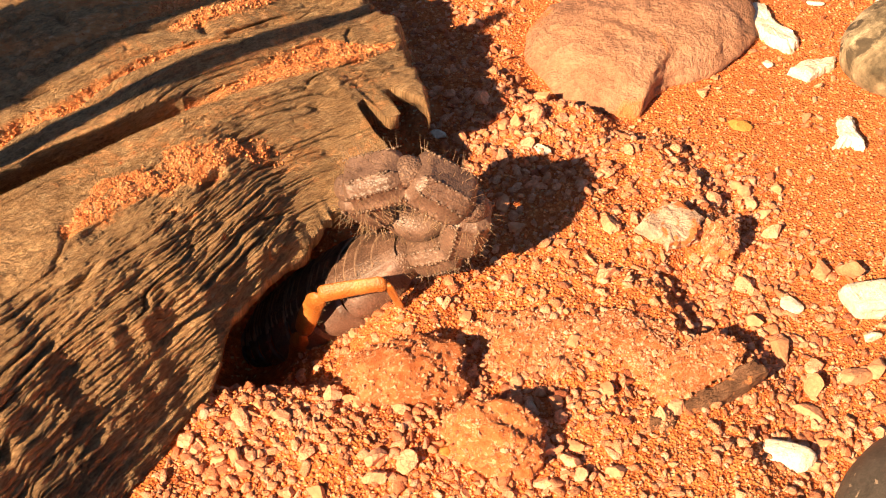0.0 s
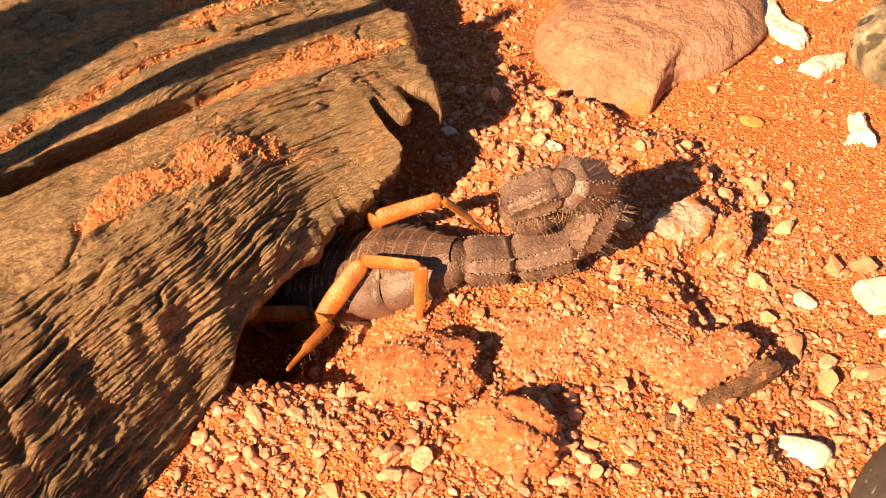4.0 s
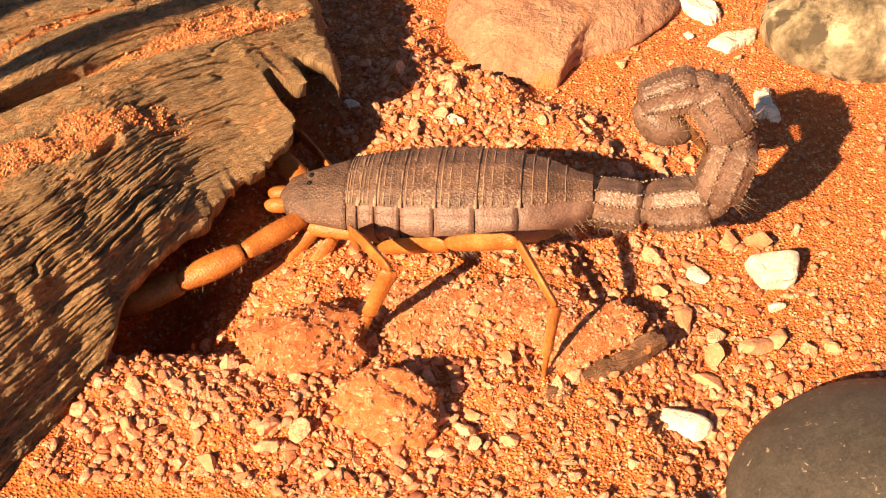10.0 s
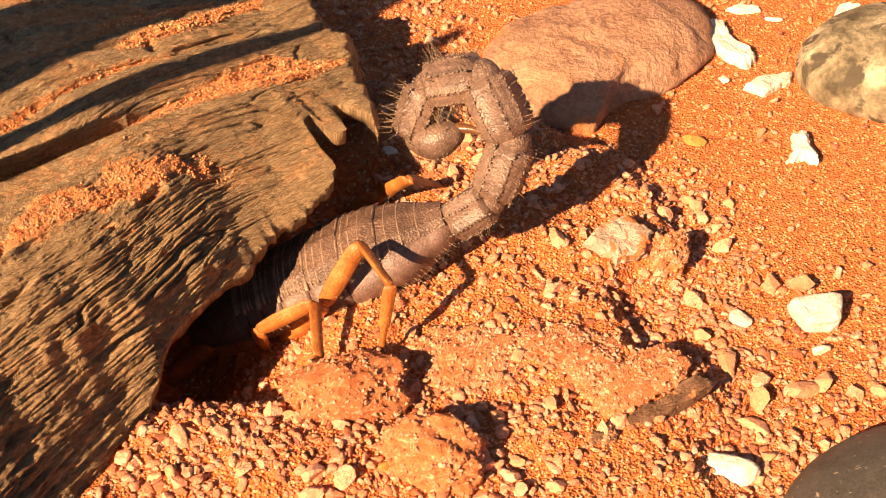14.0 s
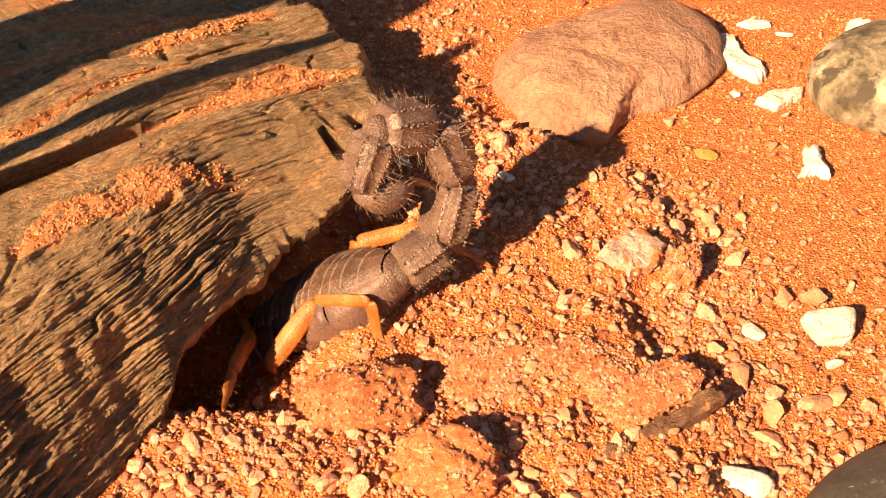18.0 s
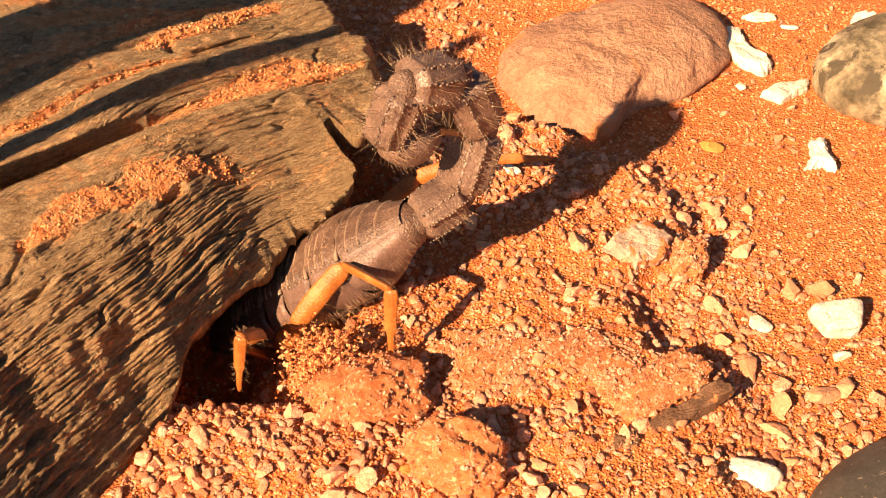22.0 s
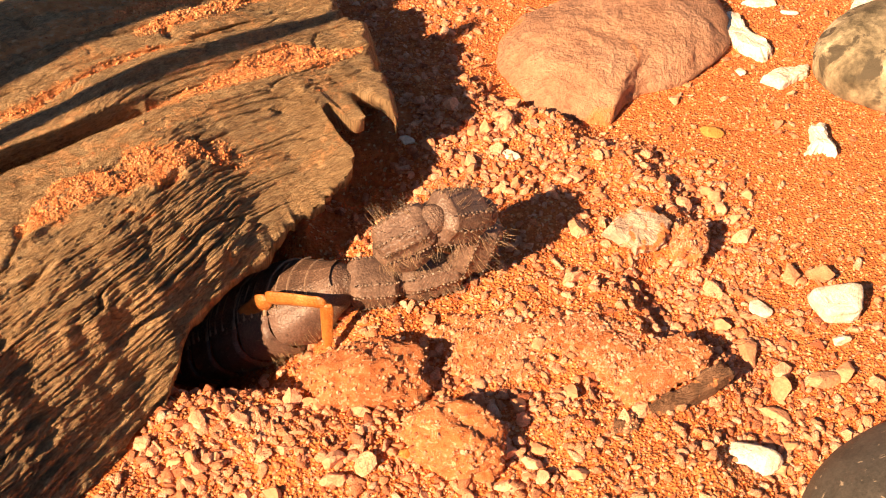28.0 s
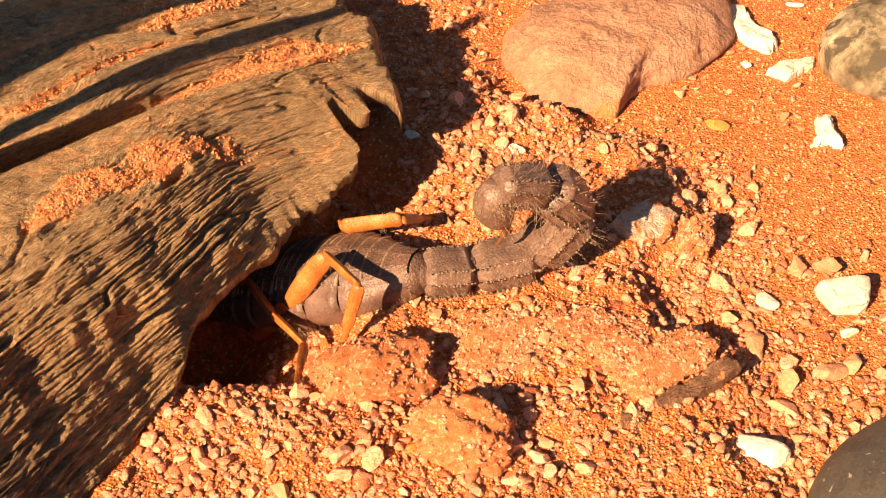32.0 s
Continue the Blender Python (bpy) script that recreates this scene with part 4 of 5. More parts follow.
lengths = (8.5, 5.2, 5.0, 4.2, 3.2, 2.2, 1.5)
x0 = 0.0
for i, l in enumerate(lengths):
    st = []
    for s in np.linspace(0, 1, 29):
        x = x0 + l * s
        rim = 0.09 * np.exp(-((s - 0.05) / 0.05) ** 2) + 0.08 * np.exp(-((s - 0.30) / 0.05) ** 2) + 0.14 * np.exp(-((s - 0.62) / 0.05) ** 2) + 0.12 * np.exp(-((s - 0.78) / 0.04) ** 2) if i else 0.1 * np.exp(-((s - 0.04) / 0.04) ** 2) + 0.10 * np.exp(-((s - 0.80) / 0.03) ** 2)
        back = 0.13 * (1 - s) ** 1.5 - 0.05 * step01(s, 0.7, 1.0)
        w, up = body_w(x) + rim + back, body_up(x) + rim + back
        keel = (lambda a, i=i: 1 + 0.03 * np.exp(-((np.degrees(a) - 90) / 5) ** 2) + 0.02 * np.exp(-((np.degrees(a) - 60) / 5) ** 2) + 0.02 * np.exp(-((np.degrees(a) - 120) / 5) ** 2) - 0.055 * (1 - step01(np.degrees(a), 38, 50)) - 0.055 * step01(np.degrees(a), 130, 142))
        st.append((x - (0.35 if s == 0 else 0), w, up, 1.2, 0.4, keel))
    plate = TERGITE if i < 4 else FRONT
    v, f = ring_mesh("tergite", st, plate, 56, (38, 142))
    p = part("tergite", mesh_of("tergite", v * MM, f, plate), scorpion)
    if i:
        ridge = []
        for dx, dr in ((-0.42, -0.1), (-0.4, 0.12), (-0.22, 0.2), (0.02, 0.14)):
            ridge.append((x0 + dx, body_w(x0) + dr, body_up(x0) + dr, 1.2, 0.4, None))
        v, f = ring_mesh("ridge", ridge, RIM, 40, (38, 142))
        part("ridge", mesh_of("ridge", v * MM, f, RIM), p, "worn rear rim")
    for at, thin in ((0.34, 0.1), (0.60, 0.14), (0.80, 0.12)):
        line = [(x0 + l * at + thin * q, body_w(x0 + l * at) + dr, body_up(x0 + l * at) + dr, 1.2, 0.4, None) for q, dr in ((-1.0, 0.0), (-0.4, 0.22), (0.4, 0.22), (1.0, 0.0))]
        v, f = ring_mesh("cross_ridge", line, RIM, 36, (42, 138))
        part("cross_ridge", mesh_of("cross_ridge", v * MM, f, RIM), p, "thin worn ridge across the plate")
    sp = []
    for _ in range(26):
        t = random.uniform(0, 1)
        a = math.radians(random.choice((random.uniform(-5, 30), random.uniform(150, 185))))
        x = x0 + l * t
        sp.append(((x, body_w(x) * math.cos(a), body_up(x) * math.sin(a) + 0.4), (-0.5, math.cos(a), math.sin(a) + 0.3), random.uniform(0.6, 1.3)))
    if i < 3:
        for _ in range(90):
            x = x0 + l * random.random()
            a = math.radians(random.choice((-1, 1)) * random.uniform(45, 75) - 90)
            deep = 5.2 * min(1, body_w(x) / 6.2)
            sp.append(((x, body_w(x) * math.cos(a), deep * math.sin(a) + 0.4), (-0.8, math.cos(a), math.sin(a)), random.uniform(0.8, 1.9)))
    part("bristles", hairs("bristles", sp, HAIR, 0.026), p)
    st = []
    for s in np.linspace(0, 1, 15):
        x = x0 + l * s
        rim = 0.20 * np.exp(-((s - 0.10) / 0.10) ** 2) - 0.30 * np.exp(-(s / 0.05) ** 2) - 0.34 * step01(s, 0.86, 1.0)
        fold = (lambda a, s=s: 1 + 0.022 * np.sin(6 * a + 2.2 * s) - 0.03 * np.exp(-((np.degrees(a) % 360 - 34) / 4) ** 2) - 0.03 * np.exp(-((np.degrees(a) % 360 - 146) / 4) ** 2))
        st.append((x, body_w(x) - 0.12 + rim, body_up(x) - 0.25 + rim, 5.2 * min(1, body_w(x) / 6.2) + rim, 0.4, fold))
    v, f = ring_mesh("sternite", st, FLANK, 60, (137, 403))
    part("sternite", mesh_of("sternite", v * MM, f, FLANK if i < 6 else FRONT), scorpion, "paler purple-brown belly plate")
    x0 += l
# the last ring closes the body round the tail's root
st = []
for s in np.linspace(0, 1, 14):
    k = math.sin(math.pi * 0.5 * (0.12 + 0.88 * s)) ** 0.8
    st.append((-1.5 + 2.4 * s, 3.1 * k, 2.85 * k, 2.9 * k, 0.3, None))
v, f = ring_mesh("hind_ring", st, TERGITE, 36)
part("hind_ring", mesh_of("hind_ring", v * MM, f, TERGITE), scorpion, "rounded last ring of the body")
# carapace with eyes and mouthparts
st = []
for s in np.linspace(0, 1, 14):
    x = x0 + 9.3 * s
    r = 1 - 0.55 * step01(s, 0.8, 1.0) ** 2
    st.append((x, body_w(x) * r + 0.1, body_up(x) * r, 2.4 * r, 0.3 - 0.5 * s, lambda a, s=s: 1 - 0.05 * np.exp(-((np.degrees(a) - 90) / 7) ** 2) + 0.03 * np.exp(-((np.degrees(a) - 68) / 9) ** 2) + 0.03 * np.exp(-((np.degrees(a) - 112) / 9) ** 2)))
v, f = ring_mesh("carapace", st, FRONT, 44)
carapace = part("carapace", mesh_of("carapace", v * MM, f, FRONT), scorpion, "dark granular head shield")
for sy in (-1, 1):
    p, f = stone_points(2, 2, 0.0)
    part("eye", mesh_of("eye", (p * 0.36 + np.array((x0 + 5.0, 0.75 * sy, body_up(x0 + 5) - 0.05))) * MM, f, EYE), carapace, "shiny black eye")
    p, f = stone_points(3, 3, 0.06)
    part("mouthpart", mesh_of("mouthpart", (p * np.array((2.0, 1.05, 1.1)) + np.array((39.2, 1.15 * sy, -0.3))) * MM, f, AMBER), scorpion, "hairy amber mouthpart")
    # hip block that the legs spring from
    p, f = stone_points(5, 3, 0.05)
    part("hip", mesh_of("hip", (p * np.array((6.5, 2.2, 1.7)) + np.array((30.5, 2.4 * sy, -2.4))) * MM, f, AMBER), scorpion, "amber hip plates under the head")


def tail_mesh(i):
    L, R = TAIL_LEN[i], TAIL_R[i]
    keels = (20, 52, 128, 160, 205, 240, 300, 335)
    st = []
    for s in np.linspace(0, 1, 41):
        x = L * (0.025 + 0.95 * s)
        near_end, far_end = min(1.0, s / 0.20), min(1.0, (1 - s) / 0.15)
        prof = 0.56 + 0.36 * math.sin(0.5 * math.pi * near_end) ** 0.8 * math.sin(0.5 * math.pi * far_end) ** 0.6 + 0.08 * math.sin(s * 3.1) + 0.04 * math.exp(-(((s - 0.86) / 0.04) ** 2))
        if i == 4:
            prof *= 1.02 - 0.2 * s
        teeth = 0.3 + 0.7 * abs(math.sin(s * 22))

        def k(a, teeth=teeth):
            d = np.degrees(a) % 360
            out = np.ones_like(d)
            for q in keels:
                out = out + 0.10 * teeth * np.exp(-(((d - q + 180) % 360 - 180) / 4.5) ** 2)
            out = out - 0.05 * np.cos(4 * a) - 0.08 * np.exp(-((d - 90) / 24) ** 2)
            for q in (0, 180, 270):
                out = out - 0.035 * np.exp(-(((d - q + 180) % 360 - 180) / 13) ** 2)
            return out
        st.append((x, R * prof, R * prof * 0.95, R * prof * 0.98, 0, k))
    return ring_mesh("tail", st, TAIL, 96)


tail_parts = []
bead_shape = stone_points(77, 1, 0.1)
for i in range(5):
    v, f = tail_mesh(i)
    ob = part("tail_segment", mesh_of("tail_segment", v * MM, f, TAIL if i else TAIL), scorpion, "ridged granular tail segment")
    st = []
    for k in np.linspace(0.04, 0.96, 9):
        r = 0.66 * TAIL_R[i] * math.sin(math.pi * k) ** 0.7
        st.append((1.5 * TAIL_R[i] * (k - 0.52), r, r, r, 0, None))
    v, f = ring_mesh("joint", st, FRONT, 24)
    part("joint_skin", mesh_of("joint_skin", v * MM, f, FRONT), ob, "dark rounded knuckle between two segments")
    bv, bf = [], []
    for q in (20, 52, 128, 160, 205, 240, 300, 335):
        for s in np.linspace(0.08, 0.94, 16):
            pp, ff = bead_shape
            a, r, s = math.radians(q + random.uniform(-2.5, 2.5)), 0.09 + 0.13 * random.random() ** 1.5, s + random.uniform(-0.02, 0.02)
            R = TAIL_R[i] * (0.97 + 0.05 * math.sin(s * 3.1)) * (1.02 - 0.2 * s if i == 4 else 1.0)
            c = np.array((TAIL_LEN[i] * s, 1.075 * R * math.cos(a), (0.95 if q < 180 else 0.98) * 1.075 * R * math.sin(a)))
            bf += [tuple(int(n) + len(bv) for n in t) for t in ff]
            bv += list((pp * r * np.array((1.3, 1, 1)) + c) * MM)
    tagged(part("granulation", mesh_of("granulation", bv, bf, BEAD), ob), "rough granules along the keels", kind="stuff")
    sp = []
    for _ in range((60, 80, 110, 150, 150)[i]):
        a = math.radians(random.uniform(0, 360) if i > 1 else random.uniform(170, 370))
        x = TAIL_LEN[i] * random.uniform(0.1, 0.95)
        sp.append(((x, 0.97 * TAIL_R[i] * math.cos(a), 0.93 * TAIL_R[i] * math.sin(a)), (random.uniform(-0.2, 0.6), math.cos(a), math.sin(a)), random.uniform(0.8, 2.9 if i > 1 else 1.8)))
    part("bristles", hairs("bristles", sp, HAIR, 0.036), ob, "stiff pale bristles")
    tail_parts.append(ob)
st = []
for s in np.linspace(0, 1, 14):
    r = 2.65 * math.sin(math.pi * min(1, 0.12 + 0.80 * s)) ** 0.75
    st.append((7.4 * s, r, r * 0.85, r, -0.45 * math.sin(s * 3.1), None))
v, f = ring_mesh("telson", st, TAIL, 32)
telson = part("telson", mesh_of("telson", v * MM, f, TAIL), scorpion, "swollen bristly sting bulb")
st = []
for s in np.linspace(0, 1, 12):
    a = s * 1.25
    st.append((6.8 + 4.6 * math.sin(a), 0.72 * (1 - s) ** 0.8 + 0.03, 0.72 * (1 - s) ** 0.8 + 0.03, 0.72 * (1 - s) ** 0.8 + 0.03, 0.5 - 3.0 * (1 - math.cos(a)), None))
v, f = ring_mesh("sting", st, STING, 14)
part("sting", mesh_of("sting", v * MM, f, STING), telson, "curved dark brown sting")
sp = []
for _ in range(150):
    a, x = math.radians(random.uniform(0, 360)), random.uniform(0.5, 6.0)
    sp.append(((x, 2.0 * math.cos(a), 1.9 * math.sin(a) - 0.4), (0.3, math.cos(a), math.sin(a)), random.uniform(0.7, 2.0)))
part("bristles", hairs("bristles", sp, HAIR, 0.036), telson)
tail_parts.append(telson)

LEG_NAMES = ("leg_femur", "leg_patella", "leg_tibia", "leg_tarsus")
LEG_R = {"l4": (1.15, 1.2, 1.0, 0.74), "l3": (1.1, 1.1, 0.92, 0.68), "l2": (1.05, 1.05, 0.85, 0.6), "l1": (0.9, 0.9, 0.75, 0.55)}


def leg_mesh(L, R, k):
    """A flattened joint of a leg, swollen before its end and pinched at both."""
    st = []
    for s in np.linspace(0, 1, 21):
        if k < 2:
            r = R * (0.72 + 0.26 * math.sin(math.pi * min(1, s * 1.1)) ** 0.8 + 0.16 * math.exp(-(((s - 0.88) / 0.10) ** 2)))
        elif k == 2:
            r = R * (1.05 - 0.22 * s + 0.12 * math.exp(-(((s - 0.92) / 0.07) ** 2)))
        else:
            r = R * (1.05 - 0.42 * s - 0.25 * step01(s, 0.56, 0.62)) + 0.06 * R * math.exp(-(((s - 0.54) / 0.05) ** 2))
        r *= 0.45 + 0.55 * min(1, 11 * s + 0.3, 11 * (1 - s) + 0.15) ** 0.7
        sag = 0.10 * R * math.sin(math.pi * s)
        st.append((L * s, r * 0.52, r * 1.06, r * 1.06, sag, lambda a: 1 + 0.07 * np.cos(4 * a) + 0.05 * np.exp(-((np.degrees(a) % 360 - 90) / 14) ** 2)))
    v, f = ring_mesh("leg", st, AMBER, 24)
    return mesh_of(LEG_NAMES[k], v * MM, f, AMBER)


leg_parts = {}
for side, sign in (("l", 1), ("r", -1)):
    for n in "4321":
        key = "l" + n
        obs = []
        for k in range(4):
            L, R = LEG_LEN[key][k], LEG_R[key][k]
            ob = part(LEG_NAMES[k], leg_mesh(L, R, k), scorpion)
            sp = []
            for _ in range((24, 34, 40, 46)[k]):
                a, x = math.radians(random.uniform(190, 350) if k < 2 else random.uniform(0, 360)), L * random.uniform(0.08, 0.97)
                sp.append(((x, 0.6 * R * math.cos(a), R * math.sin(a)), (0.5, math.cos(a), math.sin(a)), random.uniform(0.35, 0.9)))
            part("bristles", hairs("bristles", sp, HAIR, 0.018), ob)
            obs.append(ob)
        leg_parts[side + n] = obs
# pincers, held forward
PALP_LEN = (9.0, 8.5, 13.0)
palp_parts = {}
for side in "lr":
    palp_parts[side] = []
    for k, (nm, R) in enumerate((("pincer_femur", 1.35), ("pincer_patella", 1.6), ("pincer_claw", 1.7))):
        st = []
        L = PALP_LEN[k]
        for s in np.linspace(0, 1, 13):
            r = R * (0.7 + 0.4 * math.sin(math.pi * (0.1 + 0.8 * s))) * (1 if k < 2 else 1.15 - 0.85 * float(step01(s, 0.45, 1.0)))
            st.append((L * s, r, r * 0.9, r * 0.9, 0, None))
        v, f = ring_mesh(nm, st, AMBER, 20)
        ob = part(nm, mesh_of(nm, v * MM, f, AMBER), scorpion, "amber pincer joint")
        sp = []
        for _ in range(70):
            a, x = math.radians(random.uniform(0, 360)), L * random.uniform(0.05, 0.95)
            sp.append(((x, R * math.cos(a), R * 0.9 * math.sin(a)), (0.4, math.cos(a), math.sin(a)), random.uniform(0.4, 1.1)))
        part("bristles", hairs("bristles", sp, HAIR, 0.018), ob)
        palp_parts[side].append(ob)


# ---- sand that the scorpion throws ----
def spray(seed, count, wide):
    r = np.random.RandomState(seed)
    v, f = [], []
    octa = np.array([(1, 0, 0), (-1, 0, 0), (0, 1, 0), (0, -1, 0), (0, 0, 1), (0, 0, -1)], float)
    for _ in range(count):
        at = r.normal(size=3) * np.array(wide)
        s = 0.08 + 0.34 * r.uniform() ** 3
        n = len(v)
        v += list((at + (octa * r.uniform(0.6, 1.2, (6, 1)) + r.uniform(-0.3, 0.3, (6, 3))) * s) * MM)
        f += [(n + a, n + b, n + c) for a, b, c in ((0, 2, 4), (2, 1, 4), (1, 3, 4), (3, 0, 4), (2, 0, 5), (1, 2, 5), (3, 1, 5), (0, 3, 5))]
    ob = new("thrown_sand", mesh_of("thrown_sand", v, f, GRIT, smooth=False))
    return tagged(ob, "grains of red sand kicked up by the scorpion", "sand", "thrown sand")


sprays = [spray(901, 900, (1.9, 1.5, 1.5)), spray(902, 800, (1.6, 1.5, 1.7)), spray(903, 700, (2.2, 1.6, 1.2))]


# ---- movement ----
STANCES = []


def stance(t, root, heading, plane, bends, sways, **legs):
    """The scorpion at t: tail root in mm, the body's heading and pitch, the tail's plane, and the joints' angles."""
    STANCES.append((t, root, heading, plane, bends, sways, legs))


def way_of(az, el):
    az, el = radians(az), radians(el)
    return np.array((math.cos(az) * math.cos(el), math.sin(az) * math.cos(el), math.sin(el)))


stance(0.0, (-9.3, 13.7, 7.6), (167.8, -46.5), (-2, -13), (26, 80, 146, 206, 303, 358), (-1, 1, -4, 1, -6, 0), l4=(169, 26, 170, 24, 195, -30, 327, -49))
stance(1.0, (-7.5, 9.7, 10.5), (166.0, -42.0), (-8, -15), (25, 73, 110, 181, 257, 379), (-2, 4, 0, 2, 2, 4), l4=(155, 30, 190, 20, 197, -25, 333, -57))
stance(2.0, (-7.6, 14.5, 6.3), (165.6, -41.3), (-11, -3), (14, 58, 98, 172, 240, 361), (4, 7, 2, 2, 10, 1), l4=(154, 32, 198, 19, 184, -22, 330, -58))
stance(3.0, (-6.1, 14.3, 5.7), (163.0, -36.8), (-22, 46), (23, 36, 108, 171, 229, 354), (0, -1, -1, -1, 1, 1), l4=(151, 30, 200, 25, 187, -15, 348, -69))
stance(3.5, (-4.6, 12.3, 7.7), (161.8, -32.7), (15, -5), (-6, 8, 72, 148, 213, 341), (3, 0, -11, 14, -6, 4), l4=(154, 24, 218, 26, 183, -14, 8, -63), l3=(109, 54, 191, -20, 148, 7, 83, 5), r4=(190, 29, 135, 31, 215, -12, 226, -70))
stance(5.5, (-4.9, 12.0, 5.7), (174.9, -18.9), (16, -15), (-1, 7, 64, 142, 212, 328), (2, -4, -11, 12, -12, 3), l4=(158, 26, 200, 29, 127, 14, 36, -59), l3=(126, 58, 209, -26, 125, 13, 55, 8), r4=(188, 22, 165, 26, 192, -12, 267, -42))
stance(6.0, (-5.9, 10.3, 6.4), (166.2, -18.2), (10, -22), (-6, 5, 5, 80, 168, 246), (0, -2, -5, 3, -5, -4), l4=(172, 11, 202, 33, 150, 5, 31, -69), l3=(132, 50, 203, -30, 139, 11, 63, 9), r4=(203, 13, 154, 25, 198, -7, 265, -38))
stance(7.0, (0.8, 12.8, 6.2), (165.2, -17.2), (11, -19), (1, -1, 32, 96, 180, 240), (2, 0, -6, -1, 2, -9), l4=(197, 16, 164, 39, 122, 3, 37, -54), l3=(153, 30, 186, 32, 296, -67, 83, -20), r4=(242, 1, 136, 26, 163, 23, 238, -38))
stance(8.0, (8.3, 13.0, 6.9), (169.1, -18.1), (5, -12), (-11, -3, 29, 100, 180, 230), (3, -4, -7, 0, -4, -7), l4=(170, 25, 189, 18, 126, -14, 17, -65), l3=(131, 46, 213, 9, 354, -69, 45, 0), r4=(178, 30, 175, 30, 196, -7, 260, -49), r3=(227, 37, 145, 24, 210, 5, 264, -36))
stance(8.5, (15.7, 10.0, 11.6), (166.2, -17.3), (-22, -1), (12, 22, 49, 114, 193, 283), (0, -1, -1, -1, -1, 1), l4=(167, 31, 179, 7, 97, -16, 355, -52), l3=(141, 49, 172, 12, 63, -67, 90, -3), l2=(155, 27, 67, 49, 90, -25, 328, -57), l1=(114, 25, 90, 42, 33, -30, 237, -57), r4=(230, 6, 150, 32, 196, -10, 267, -42), r3=(290, 0, 177, 25, 197, 17, 273, -38), r2=(191, 18, 2, 32, 265, -2, 286, -39))
stance(9.0, (23.3, 14.5, 7.0), (172.3, -6.0), (-5, 5), (-17, 6, 65, 108, 174, 295), (0, -1, 3, 5, 2, 1), l4=(154, 30, 187, 15, 140, -21, 80, -63), l3=(115, 56, 147, 13, 77, -30, 355, -55), l2=(140, 30, 44, 47, 51, -30, 19, -50), r4=(224, 25, 137, 28, 214, -19, 258, -46), r3=(258, 15, 155, 27, 197, 6, 228, -21), r2=(163, 24, 343, 39, 255, -6, 270, -45))
stance(9.5, (25.1, 12.2, 14.5), (172.9, -7.5), (-16, 1), (6, 21, 78, 115, 197, 314), (1, 4, 1, 0, 5, -1), l4=(153, 28, 179, 2, 127, -32, 36, -72), l3=(112, 51, 131, 0, 337, -68, 48, -28), l2=(124, 31, 24, 33, 121, -62, 4, -64), r4=(240, -22, 196, -20, 195, -25, 200, -40), r3=(262, -18, 200, -15, 200, -30, 205, -45))
stance(10.0, (24.8, 15.7, 11.8), (176.3, -6.2), (-8, 15), (1, 15, 80, 131, 205, 332), (0, 1, 0, 1, 1, -1), l4=(154, 26, 159, 22, 128, -33, 61, -71), l3=(106, 52, 127, 5, 13, -64, 26, -60), r4=(240, -22, 196, -20, 195, -25, 200, -40), r3=(262, -18, 200, -15, 200, -30, 205, -45))
stance(10.5, (16.3, 13.9, 11.5), (176.5, -13.7), (4, 7), (19, 32, 89, 146, 214, 340), (0, -2, 3, 3, -1, -1), l4=(157, 22, 177, 6, 138, -30, 81, -79), l3=(122, 43, 166, 10, 88, -15, 349, -61), l2=(125, 14, 22, 28, 360, -43, 329, -45), r4=(240, -22, 196, -20, 195, -25, 200, -40), r3=(262, -18, 200, -15, 200, -30, 205, -45))
stance(11.0, (12.4, 15.5, 13.2), (172.4, -22.6), (-4, 8), (30, 59, 95, 172, 231, 352), (-3, 7, 2, 3, 2, 0), l4=(155, 22, 176, 14, 107, -21, 31, -56), l3=(118, 45, 181, -14, 82, -49, 98, 11), l2=(138, 28, 33, 34, 349, -34, 18, -46), r4=(240, -22, 196, -20, 195, -25, 200, -40), r3=(262, -18, 200, -15, 200, -30, 205, -45))
stance(12.0, (12.5, 18.2, 14.8), (174.9, -22.7), (5, 3), (27, 62, 94, 170, 232, 351), (-2, 3, 4, 2, 0, 0), l4=(154, 21, 168, -4, 100, -11, 336, -61), l3=(109, 49, 179, -3, 77, -21, 12, -39), l2=(136, 27, 70, 43, 327, -77, 125, -19), l1=(79, -17, 225, 82, 7, -21, 323, -75), r4=(240, -22, 196, -20, 195, -25, 200, -40), r3=(262, -18, 200, -15, 200, -30, 205, -45))
stance(13.0, (8.7, 18.6, 11.3), (196.6, -11.6), (24, 23), (14, 55, 90, 166, 226, 348), (-1, 0, -1, 4, 0, 0), l4=(144, 43, 149, 22, 118, -78, 324, -80), l3=(111, 57, 158, 40, 2, -66, 351, -61), l2=(120, 47, 92, 55, 28, -73, 324, -75), r4=(240, -22, 196, -20, 195, -25, 200, -40), r3=(262, -18, 200, -15, 200, -30, 205, -45))
stance(14.0, (2.0, 20.4, 9.9), (186.1, -27.3), (-20, 21), (43, 79, 127, 203, 258, 380), (-7, 0, -1, -8, 1, -2), l4=(163, 31, 188, 34, 112, -8, 14, -54), l3=(129, 50, 175, 8, 86, -15, 79, 11), r4=(235, -8, 169, 20, 142, 27, 258, -51))
stance(16.5, (0.4, 18.5, 14.7), (183.5, -34.2), (37, 9), (17, 69, 111, 167, 243, 348), (3, -4, -5, 10, -2, 3), l4=(151, 28, 215, 16, 111, -14, 17, -51), l3=(132, 41, 175, 16, 40, -47, 93, 6))
